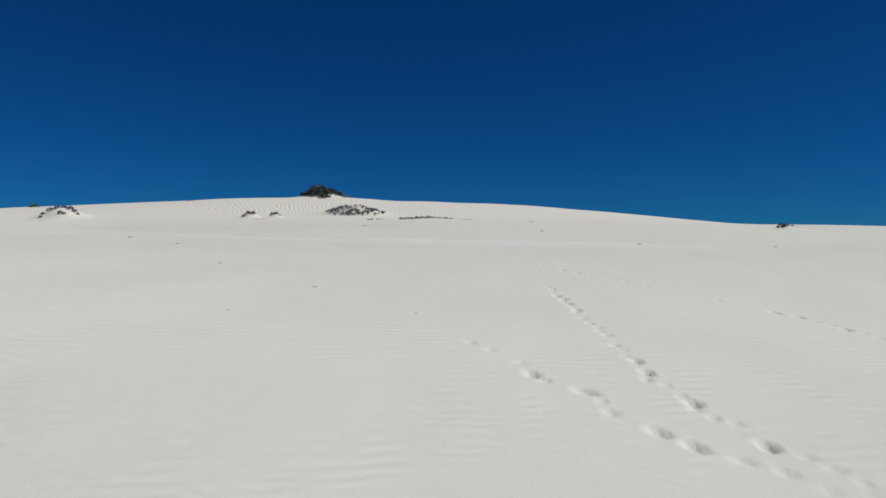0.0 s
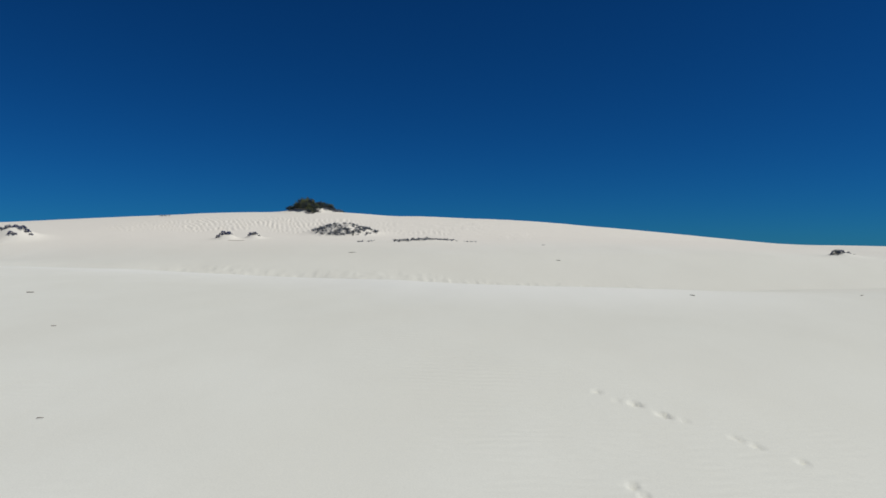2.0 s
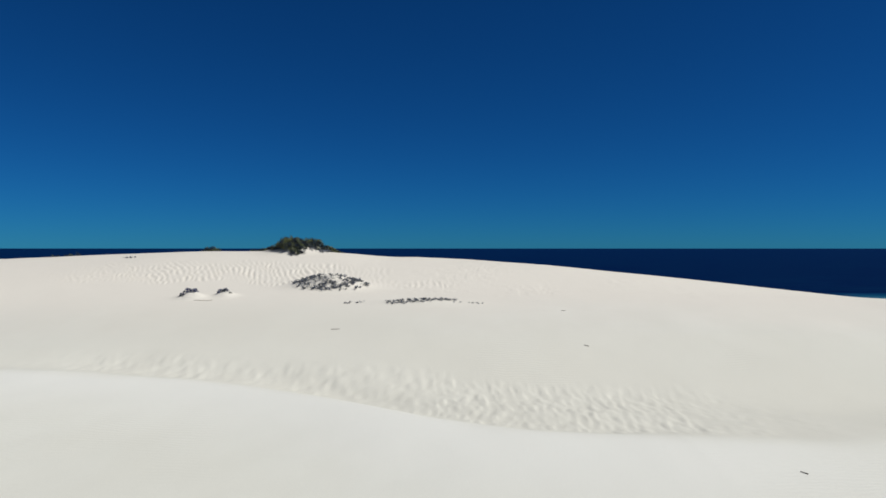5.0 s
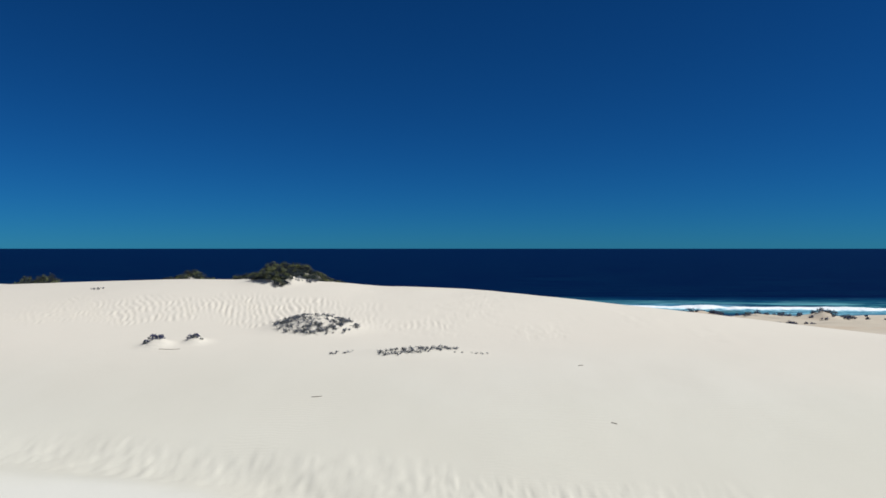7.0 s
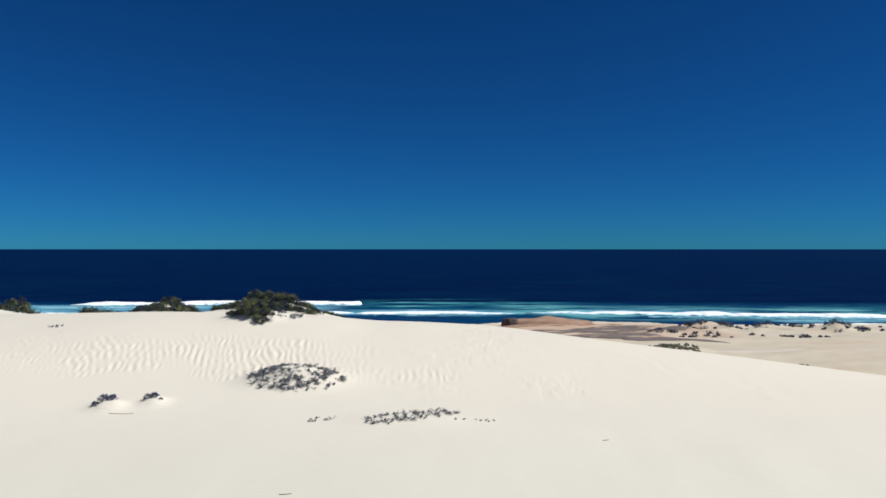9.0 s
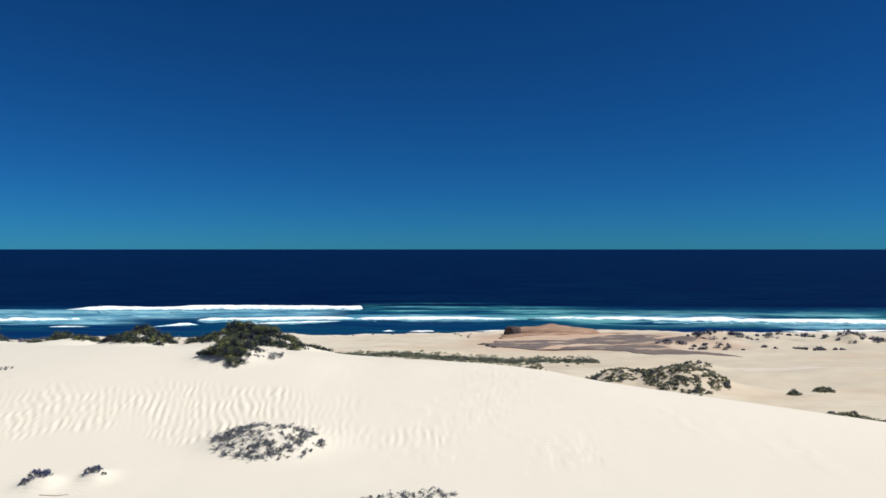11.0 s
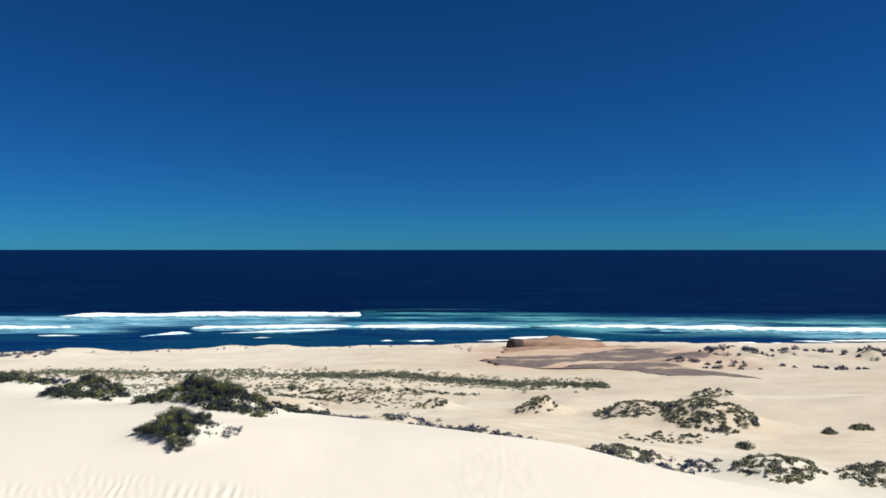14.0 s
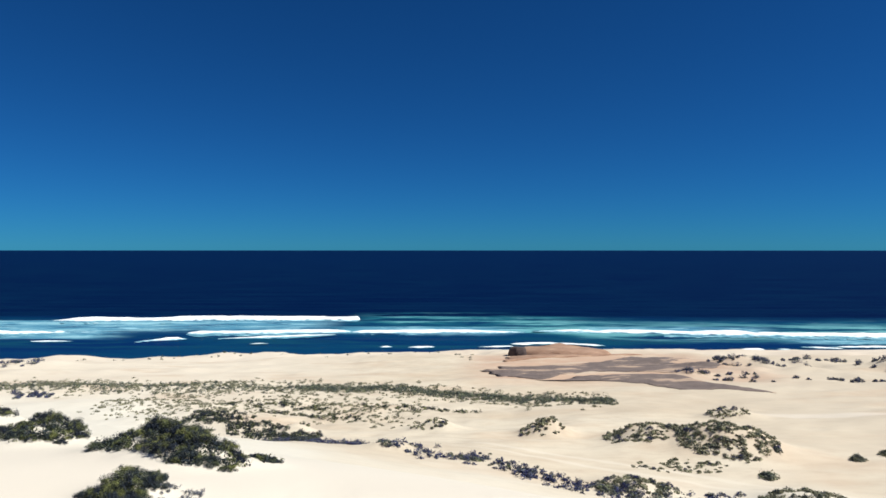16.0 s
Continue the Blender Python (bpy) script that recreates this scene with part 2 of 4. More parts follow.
    tone = n.mix(n.maths("MULTIPLY", n.maths("MULTIPLY", milk, n.ramp(lace, 0.50, 0.62)), 0.7), tone, (0.28, 0.52, 0.58))
    foam = n.noise(0.5, 6, 0.7, stretch=(0.13, 1, 1), shift=(1, 6, 0))
    fleck = n.maths("MULTIPLY", n.maths("ADD", milk, n.maths("MULTIPLY", green, 0.35)), n.ramp(foam, 0.52, 0.64))
    tone = n.mix(n.maths("MULTIPLY", n.maths("MINIMUM", fleck, 1.0), 0.7), tone, (0.35, 0.64, 0.72))
    n.bump(n.maths("ADD", chop, n.maths("MULTIPLY", swell, 2.5)), 0.35, 0.5)
    return n.done(tone, 0.55, 0.012)


def foam_material(name, full):
    n = Nodes(name)
    lump = n.noise(0.8, 6, 0.7, stretch=(0.35, 1, 1))
    rise = n.ramp(n.axis(2), SEA_Z + 0.10, SEA_Z + full, smooth=False)
    torn = n.maths("ADD", n.noise(0.32, 8, 0.72, stretch=(0.5, 1, 2.5), shift=(3, 3, 0)), n.maths("MULTIPLY", rise, 0.40))
    n.bump(lump, 0.25, 0.25)
    c = n.mix(n.ramp(torn, 0.50, 0.66), (0.09, 0.25, 0.34), (0.50, 0.73, 0.79))
    return n.done(n.mix(n.ramp(torn, 0.62, 0.76), c, (0.89, 0.90, 0.89)), 0.85, 0.1)


def lace_material():
    n = Nodes("spent_foam_lace")
    net = n.noise(0.7, 8, 0.75, stretch=(0.25, 1, 1))
    c = n.mix(n.ramp(net, 0.40, 0.56), (0.055, 0.165, 0.255), (0.14, 0.36, 0.44))
    c = n.mix(n.ramp(net, 0.54, 0.64), c, (0.50, 0.68, 0.72))
    return n.done(c, 0.8, 0.1)


def wave_back_material():
    n = Nodes("green_wave_water")
    lace = n.noise(0.5, 7, 0.7, stretch=(0.3, 1, 1))
    c = n.mix(n.ramp(lace, 0.5, 0.66), (0.002, 0.034, 0.085), (0.07, 0.24, 0.29))
    n.bump(lace, 0.4, 0.3)
    return n.done(c, 0.4, 0.1)


SAND = sand_material()
# dark tones lean to navy: bluish shade inside the bushes put into the colour
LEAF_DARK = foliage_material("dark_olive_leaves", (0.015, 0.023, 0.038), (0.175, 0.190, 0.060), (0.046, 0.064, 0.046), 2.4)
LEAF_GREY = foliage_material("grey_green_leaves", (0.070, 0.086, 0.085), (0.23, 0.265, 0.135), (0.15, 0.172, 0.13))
LEAF_BLUE = foliage_material("navy_shaded_leaves", (0.034, 0.042, 0.120), (0.165, 0.185, 0.125), (0.070, 0.086, 0.155), 2.0)
LEAF_OLIVE = foliage_material("dry_olive_scrub", (0.15, 0.155, 0.105), (0.33, 0.32, 0.19), (0.24, 0.235, 0.165))
BARK = bark_material()
DRIFTWOOD = driftwood_material()
SPRIG = sprig_material()
ROCK = rock_material("red_brown_rock", (0.30, 0.185, 0.125), (0.36, 0.235, 0.165), (0.20, 0.135, 0.105), (0.42, 0.28, 0.19))
SLATE = rock_material("grey_rock_pavement", (0.135, 0.11, 0.102), (0.18, 0.145, 0.13), (0.25, 0.19, 0.15), (0.46, 0.34, 0.25))
# shade on the headland's left end, put into a darker rock colour
SHADED_ROCK = rock_material("shaded_end_rock", (0.055, 0.045, 0.048), (0.085, 0.066, 0.062), (0.13, 0.09, 0.075), (0.16, 0.11, 0.085))
SEA = sea_material()
FOAM = foam_material("sea_foam", 0.95)
THIN_FOAM = foam_material("thin_sea_foam", 0.30)
LACE = lace_material()
WAVE = wave_back_material()

# ---------- the lie of the land ----------
TABLE = np.random.RandomState(7).rand(512, 512)


def vnoise(x, y, seed=0):
    """Smooth value noise, 0 to 1, a unit a cell."""
    x, y = np.asarray(x, float) + 31.7 * seed + 1000, np.asarray(y, float) + 17.3 * seed + 1000
    i, j = np.floor(x).astype(int), np.floor(y).astype(int)
    u, v = x - i, y - j
    u, v = u * u * u * (u * (u * 6 - 15) + 10), v * v * v * (v * (v * 6 - 15) + 10)
    i0, j0, i1, j1 = i % 512, j % 512, (i + 1) % 512, (j + 1) % 512
    return (TABLE[i0, j0] * (1 - u) + TABLE[i1, j0] * u) * (1 - v) + (TABLE[i0, j1] * (1 - u) + TABLE[i1, j1] * u) * v


def fbm(x, y, seed=0, octaves=4):
    total, gain, norm = 0.0, 1.0, 0.0
    for k in range(octaves):
        total = total + gain * vnoise(x * 2.03 ** k, y * 2.03 ** k, seed + k)
        norm += gain
        gain *= 0.5
    return total / norm


# dune lines from inland to the sea: polynomials in x / 25 for y and for the height
DUNE_LINES = [
    ([-600], [2]),
    ([-60], [5]),
    ([-4], [7.69]),
    ([8], [9.12, -1.6]),
    ([18], [9.9, -0.6]),
    ([26.8], [9.98, -0.5, 0.9]),          # the first brow
    ([30.5], [9.78, -0.7, 0.5]),          # the hollow behind it
    ([36.5], [11.05, 0.1, -0.4]),
    ([46.6, 1.0], [11.95, -0.35, -0.2, -0.1]),   # terrace below the crest
    ([54.38, -4.7], [13.58, -1.55, -1.34, 0.15]),   # the main crest
    ([59.45, -3.13], [12.88, -2.37, -3.0, -1.12]),
    ([75.98, -0.74], [7.22, -4.17, 0.15, 0.8]),    # foot of the lee side
    ([98], [4.3, 0.3]),
    ([120], [2.4, 0.3]),
    ([150], [0.4, 0.4]),
    ([184, 4.0, -2.0], [-2.3, 0.2]),
    ([203, 5.0, -2.5], [-4.4, 0.1]),
    ([221, 5.0, -2.5], [-7.3]),
    ([260], [-11]),
    ([5200], [-60]),
]


def poly(c, u):
    r = np.zeros_like(u)
    for k in reversed(c):
        r = r * u + k
    return r


def dune_height(x, y):
    """The smooth height of dunes and flats: monotone cubics from line to line."""
    u = 1.7 * np.tanh(x / 25 / 1.7)
    Y = np.stack([poly(a, u) for a, b in DUNE_LINES])
    Z = np.stack([poly(b, u) for a, b in DUNE_LINES])
    Z[9:12] = np.maximum(Z[9:12], 4.6 + 0.085 * (76 - Y[9:12]))
    h = np.diff(Y, axis=0)
    d = np.diff(Z, axis=0) / h
    m = np.zeros_like(Y)
    w1, w2 = 2 * h[1:] + h[:-1], h[1:] + 2 * h[:-1]
    ok = d[1:] * d[:-1] > 0
    m[1:-1] = np.where(ok, (w1 + w2) / (w1 / np.where(ok, d[:-1], 1) + w2 / np.where(ok, d[1:], 1)), 0)
    m[0], m[-1] = d[0], d[-1]
    i = np.clip((y[None] >= Y).sum(0) - 1, 0, len(Y) - 2)
    c = np.arange(len(x))
    hh = h[i, c]
    s = np.clip((y - Y[i, c]) / hh, 0, 1)
    return (2 * s**3 - 3 * s**2 + 1) * Z[i, c] + (s**3 - 2 * s**2 + s) * hh * m[i, c] + (3 * s**2 - 2 * s**3) * Z[i + 1, c] + (s**3 - s**2) * hh * m[i + 1, c]


# sand held by plants, some rows fitted to the camera's view: x, y, height, half-length along x, half-width along y
HUMMOCKS = [
    (-11.2, 55.3, 0.62, 1.5, 1.2), (-13.0, 62.4, 1.0, 3.0, 1.9), (-11.0, 60.2, 0.72, 2.4, 1.4), (-8.1, 60.9, 0.12, 0.9, 0.7), (-20.5, 65.6, 1.05, 2.2, 1.7), (-29.8, 74.0, 0.8, 3.0, 2.0),
    (-36.8, 72.0, 0.6, 2.6, 2.0), (-7.0, 46.9, 0.62, 1.9, 1.0), (-1.7, 42.7, 0.15, 2.2, 0.8), (-13.5, 43.8, 0.34, 0.6, 0.45),
    (-12.0, 44.3, 0.26, 0.5, 0.4), (18.7, 37.0, 0.20, 0.8, 0.5), (-26.2, 43.7, 0.62, 1.3, 0.9),
    # bumps and dips that fit the crest's outline to the camera's view
    (3.5, 58.0, 0.30, 4.5, 2.4), (-5.0, 54.5, -0.14, 2.4, 4.0), (20.0, 40.0, -0.16, 6.0, 6.0), (-0.5, 53.6, -0.14, 4.5, 2.4), (-18.0, 53.0, 0.12, 5.0, 4.0),
]
FLAT_HUMMOCKS = [
    (24.2, 91.6, 2.3, 4.3, 3.6), (17.6, 94.2, 1.5, 3.5, 2.4), (30.0, 105.0, 1.0, 3.2, 1.6), (8.8, 97.0, 1.5, 2.3, 1.6),
    (-2.0, 100.2, 1.0, 2.1, 1.3), (12.9, 80.7, 0.8, 2.8, 2.0), (23.8, 77.9, 1.2, 3.2, 2.4), (31.4, 76.6, 1.0, 3.6, 2.0),
    (-5.0, 87.6, 0.8, 2.6, 1.6), (-16.2, 99.5, 0.7, 2.0, 1.3), (39.0, 141.5, 0.9, 2.6, 2.0), (53.0, 155.0, 1.3, 6.0, 4.0),
    (66.0, 157.0, 0.9, 5.0, 3.0), (75.0, 150.0, 0.9, 5.0, 3.0), (-84.0, 164.0, 1.0, 9.0, 5.0),
    # foredune rises and dips, set so the shore's edge fits the camera's view
    (-95.0, 192.0, 0.8, 7.0, 6.0), (-54.0, 191.0, 1.5, 6.5, 5.0), (-44.0, 190.0, 0.8, 6.0, 5.0), (82.0, 190.0, -1.3, 22.0, 9.0), (61.0, 188.0, -0.9, 6.0, 8.0), (0.0, 203.0, -0.6, 12.0, 6.0),
]


def brow_lip(x, y):
    """The rounded lip of the first brow, which drops off into the hollow, on a line that swings towards the west."""
    d = y - (27.9 - 2.8 * np.tanh((x + 2.8) / 3.5)) - 0.5 * (fbm(x / 3, y / 3, 23, 2) - 0.5)
    span = np.clip((x + 22) / 9, 0, 1) * np.clip((12 - x) / 7, 0, 1)
    return span * (0.20 * np.exp(-(d / np.where(d < 0, 3.2, 1.0)) ** 2) - 0.16 * np.exp(-((d - 2.1) / 1.1) ** 2))


def add_hummocks(z, x, y):
    for cx, cy, h, rx, ry in HUMMOCKS + FLAT_HUMMOCKS:
        near = (abs(x - cx) < 3 * rx) & (abs(y - cy) < 3 * ry)
        if near.any():
            a, b = x[near], y[near]
            wob = 0.75 + 0.5 * fbm(a / rx * 1.7, b / ry * 1.7, 3, 3)
            d = ((a - cx) / rx) ** 2 + ((b - cy) / ry) ** 2
            z[near] += h * wob * np.exp(-d * 1.1)
    return z


def land(x, y):
    """Height of the sand without ripples and prints."""
    shape = np.shape(x)
    x, y = np.ravel(np.asarray(x, float)), np.ravel(np.asarray(y, float))
    z = dune_height(x, y)
    flats = np.clip((y - 72) / 20, 0, 1) * np.clip((230 - y) / 20, 0, 1)
    z += flats * (1.1 * (fbm(x / 14, y / 7, 11) - 0.5) + 0.4 * (fbm(x / 6, y / 2, 12, 3) - 0.5))
    z += np.clip((x - 34) / 8, 0, 1) * np.exp(-((y - 149) / 12) ** 2) * 1.8 * np.clip(fbm(x / 5, y / 4, 17, 2) - 0.45, 0, 1)
    z += np.exp(-((x + 20) / 20) ** 2 - ((y - 110) / 12) ** 2) * 1.5 * (fbm(x / 5, y / 3.5, 19, 3) - 0.5)
    fore = np.exp(-((y - 190) / 9) ** 2)
    z += fore * (2.4 * (fbm(x / 14, y / 9, 14) - 0.45))
    z += np.clip((-40 - y) / 60, 0, 1) * 14 * (fbm(x / 120, y / 90, 21) - 0.4)     # rolling dunes inland
    z += 0.05 * (fbm(x / 4, y / 3, 15, 3) - 0.5)
    z += brow_lip(x, y)
    return add_hummocks(z, x, y).reshape(shape)


def ground_at(x, y):
    return float(land(np.array([x]), np.array([y]))[0])


def ripples(x, y):
    """Wind ripples in two fields: on the slope below the crest, and in the hollow."""
    edge = 3.4 * (fbm(x / 2.2, y / 2.2, 31, 3) - 0.5)
    slope = np.clip((y - 47.1 + edge * 0.5) / 0.7, 0, 1) * np.clip((52.9 + 0.03 * x - y + edge) / 1.6, 0, 1) * np.clip((-4.0 - x + edge) / 4, 0, 1) * np.clip((x + 27) / 6, 0, 1)
    behind = y - (27.9 - 2.8 * np.tanh((x + 2.8) / 3.5))      # distance behind the lip of the brow
    hollow = np.clip((32.9 - 0.13 * x - y + edge * 0.5) / 1.0, 0, 1) * np.clip((behind - 0.9 + edge * 0.3) / 0.8, 0, 1) * np.clip((11 - x) / 6, 0, 1) * np.clip((x + 16) / 4, 0, 1)
    band = np.clip((1.0 - abs(y - 47.6 - 0.12 * (x + 3)) + edge * 0.5) / 0.8, 0, 1) * np.clip((x + 5.5) / 1.5, 0, 1) * np.clip((1 - x) / 2, 0, 1)
    faint = np.clip((y - 44) / 2, 0, 1) * np.clip((60 - 0.15 * x - y) / 3, 0, 1) * np.clip((x + 5) / 3, 0, 1) * np.clip((19 - x) / 6, 0, 1) * np.clip(3 * fbm(x / 3, y / 3, 38, 2) - 1.1, 0, 1)
    bend = 0.7 * fbm(x / 2.6, y / 4.2, 33, 2) + 0.34 * fbm(x / 0.8, y / 0.8, 35, 2)
    p = (x - 0.035 * x * (y - np.where(y > 40, 49, 32)) + bend) / np.where(y > 40, 0.32, 0.34)
    q = p % 1.0
    wave = np.where(q < 0.68, q / 0.68, (1 - q) / 0.32)      # long windward, short lee side
    wave = wave * wave * (3 - 2 * wave) - 0.5
    break_up = np.clip(2.8 * fbm(x / 0.5, y / 0.6, 36, 2) - 0.65, 0.22, 1.25)
    cells = np.clip(3.2 * fbm(x / 0.35, y / 0.45, 37, 2) - 1.0, 0, 1.3)          # the hollow is pitted rather than combed
    pits = np.clip(2.6 * fbm(x / 0.26 + 0.4 * y, y / 0.42, 39, 2) - 0.8, 0, 1)
    return 0.012 * faint * (cells - 0.4) + 0.026 * hollow * (pits - 0.5) + 0.074 * np.clip(slope + 0.18 * hollow + 0.55 * band + 0.04 * faint, 0, 1) * wave * np.where(y > 40, break_up, 0.15 * break_up + 0.8 * cells)


# trails of prints: way points, stride, print length, depth, share of prints filled in by the wind
TRAILS = [
    ([(2.54, 3.92), (2.47, 4.29), (2.2, 4.55), (2.17, 4.97), (1.98, 5.07), (1.92, 5.55), (1.77, 5.94), (1.76, 6.64), (1.75, 7.35), (1.66, 8.98), (1.6, 10.0), (1.55, 10.9)], 0.19, 0.054, 0.052, 0.15),
    ([(2.25, 4.0), (1.93, 4.34), (1.64, 4.47), (1.41, 4.92), (1.24, 5.01), (1.12, 5.5), (0.78, 5.65), (0.62, 6.12), (0.05, 7.03)], 0.25, 0.058, 0.040, 0.30),
    ([(5.7, 7.4), (5.44, 8.42), (5.1, 9.3), (4.6, 9.98), (4.2, 10.4), (3.6, 11.3), (2.75, 12.2), (1.98, 13.06), (1.6, 13.45)], 0.26, 0.050, 0.050, 0.30),
]


def prints(z, x, y):
    rnd = random.Random(5)
    for way, stride, size, deep, filled in TRAILS:
        foot = 0
        for (ax, ay), (bx, by) in zip(way, way[1:]):
            run = math.dist((ax, ay), (bx, by))
            n = max(1, round(run / stride))
            dx, dy = (bx - ax) / run, (by - ay) / run
            for k in range(n):
                foot += 1
                side = (0.026 if foot % 2 else -0.026) + rnd.uniform(-0.015, 0.015)
                q = (k + rnd.uniform(-0.2, 0.2)) / n * run
                f, gone = rnd.choice((0.6, 0.7, 0.85, 1.25)), rnd.random() < filled
                if gone:
                    continue
                px, py = ax + dx * q - dy * side, ay + dy * q + dx * side
                near = (abs(x - px) < 0.4) & (abs(y - py) < 0.4)
                a, b = x[near] - px, y[near] - py
                r = ((a * dx + b * dy) / (size * 1.3 * f)) ** 2 + ((b * dx - a * dy) / (size * 0.66 * f)) ** 2
                z[near] += deep * f * (-np.exp(-r) * 1.25 + 0.18 * np.exp(-((np.sqrt(r) - 1.6) / 0.45) ** 2))
    return z


def steps(*spans):
    """Grid lines: (start, end, spacing at start, spacing at end)."""
    out = []
    for a, b, s0, s1 in spans:
        p, k = a, 0
        while p < b - 1e-6:
            out.append(p)
            p += s0 + (s1 - s0) * (p - a) / (b - a)
    out.append(spans[-1][1])
    return np.array(out)


def mirrored(v):
    return -v[::-1]


def grid_mesh(name, xs, ys, z):
    """A smooth sheet over the grid lines xs, ys with heights z[y, x]."""
    X, Y = np.meshgrid(xs, ys)
    co = np.stack([X, Y, z], -1).reshape(-1, 3).astype(np.float32)
    nx, ny = len(xs), len(ys)
    i = (np.arange(ny - 1)[:, None] * nx + np.arange(nx - 1)[None]).ravel()
    quads = np.stack([i, i + 1, i + nx + 1, i + nx], -1).astype(np.int32)
    me = bpy.data.meshes.new(name)
    me.vertices.add(len(co))
    me.vertices.foreach_set("co", co.ravel())
    me.loops.add(quads.size)
    me.loops.foreach_set("vertex_index", quads.ravel())
    me.polygons.add(len(quads))
    me.polygons.foreach_set("loop_start", np.arange(0, quads.size, 4, dtype=np.int32))
    me.polygons.foreach_set("use_smooth", np.ones(len(quads), dtype=bool))
    me.update(calc_edges=True)
    return me


left = mirrored(steps((30, 130, 0.28, 2.5), (130, 500, 2.0, 30), (500, 4800, 40, 900)))
right = steps((14, 40, 0.16, 0.6), (40, 130, 0.6, 2.0), (130, 500, 2.0, 30), (500, 4800, 40, 900))
xs = np.concatenate([left[:-1], steps((-30, -20, 0.13, 0.10), (-20, -4, 0.08, 0.08), (-4, -0.8, 0.12, 0.06), (-0.8, 6.2, 0.044, 0.046), (6.2, 14, 0.08, 0.16))[:-1], right])
south = mirrored(steps((0, 60, 0.3, 3), (60, 500, 4, 30), (500, 4800, 40, 900)))
ys = np.concatenate([south[:-1], steps((0, 3.8, 0.3, 0.06), (3.8, 8, 0.042, 0.048), (8, 13.6, 0.05, 0.075), (13.6, 25.5, 0.12, 0.24), (25.5, 36, 0.14, 0.15), (36, 46, 0.26, 0.24), (46, 52, 0.15, 0.15),
                     (52, 70, 0.2, 0.45), (70, 110, 0.45, 0.6), (110, 225, 0.7, 1.2), (225, 400, 2, 20), (400, 4800, 40, 900))])
X, Y = np.meshgrid(xs, ys)
zz = land(X, Y).ravel()
xx, yy = X.ravel(), Y.ravel()
sel = (yy > 25) & (yy < 61) & (abs(xx) < 45)
zz[sel] += ripples(xx[sel], yy[sel])
sel = (yy > 3) & (yy < 16) & (abs(xx) < 9)
zz[sel] = prints(zz[sel], xx[sel], yy[sel])
ground = new("ground", grid_mesh("ground", xs, ys, zz.reshape(X.shape)))
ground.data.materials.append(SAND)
tagged(ground, "pale wind-rippled coastal sand dunes and flats with lines of old footprints", "sand dunes", kind="structure")

# ---------- the sea ----------
sx = np.concatenate([mirrored(steps((0, 240, 1.5, 2.2), (240, 4850, 8, 900)))[:-1], steps((0, 240, 1.5, 2.2), (240, 4850, 8, 900))])
sy = steps((196, 330, 0.9, 1.2), (330, 700, 1.5, 12), (700, 4900, 20, 500))
SX, SY = np.meshgrid(sx, sy)


def swell(x, y):
    near = np.exp(-((y - 290) / 60) ** 2)
    lines = np.sin((y + 9 * fbm(x / 60, y / 60, 41)) / 17 * 2 * math.pi)
    return (0.12 + 0.22 * near) * lines + 0.25 * (fbm(x / 7, y / 4, 43, 3) - 0.5)


calm = np.clip((SY - 205) / 25, 0.15, 1) * np.clip((900 - SY) / 300, 0, 1)
water = new("water", grid_mesh("water", sx, sy, SEA_Z + calm * swell(SX, SY)))
water.data.materials.append(SEA)
tagged(water, "dark blue open sea with teal surf shallows", "sea", kind="structure")


# ---------- building blocks ----------
def part(name, me, material, parent=None, label=""):
    ob = new(name, me)
    if not me.materials:
        me.materials.append(material)
    if parent:
        ob.parent = parent
    return tagged(ob, label)


def mesh_from(name, verts, faces, smooth=False):
    me = bpy.data.meshes.new(name)
    if isinstance(faces, np.ndarray):
        me.vertices.add(len(verts))
        me.vertices.foreach_set("co", np.asarray(verts, np.float32).ravel())
        me.loops.add(faces.size)
        me.loops.foreach_set("vertex_index", faces.astype(np.int32).ravel())
        me.polygons.add(len(faces))
        me.polygons.foreach_set("loop_start", np.arange(0, faces.size, faces.shape[1], dtype=np.int32))
        me.update(calc_edges=True)
    else:
        me.from_pydata([tuple(v) for v in verts], [], [tuple(f) for f in faces])
    if smooth:
        me.polygons.foreach_set("use_smooth", np.ones(len(me.polygons), dtype=bool))
    me.update()
    return me


def thing(name, label, category, group=""):
    ob = new(name)
    ob.empty_display_size = 0.2
    return tagged(ob, label, category, group)


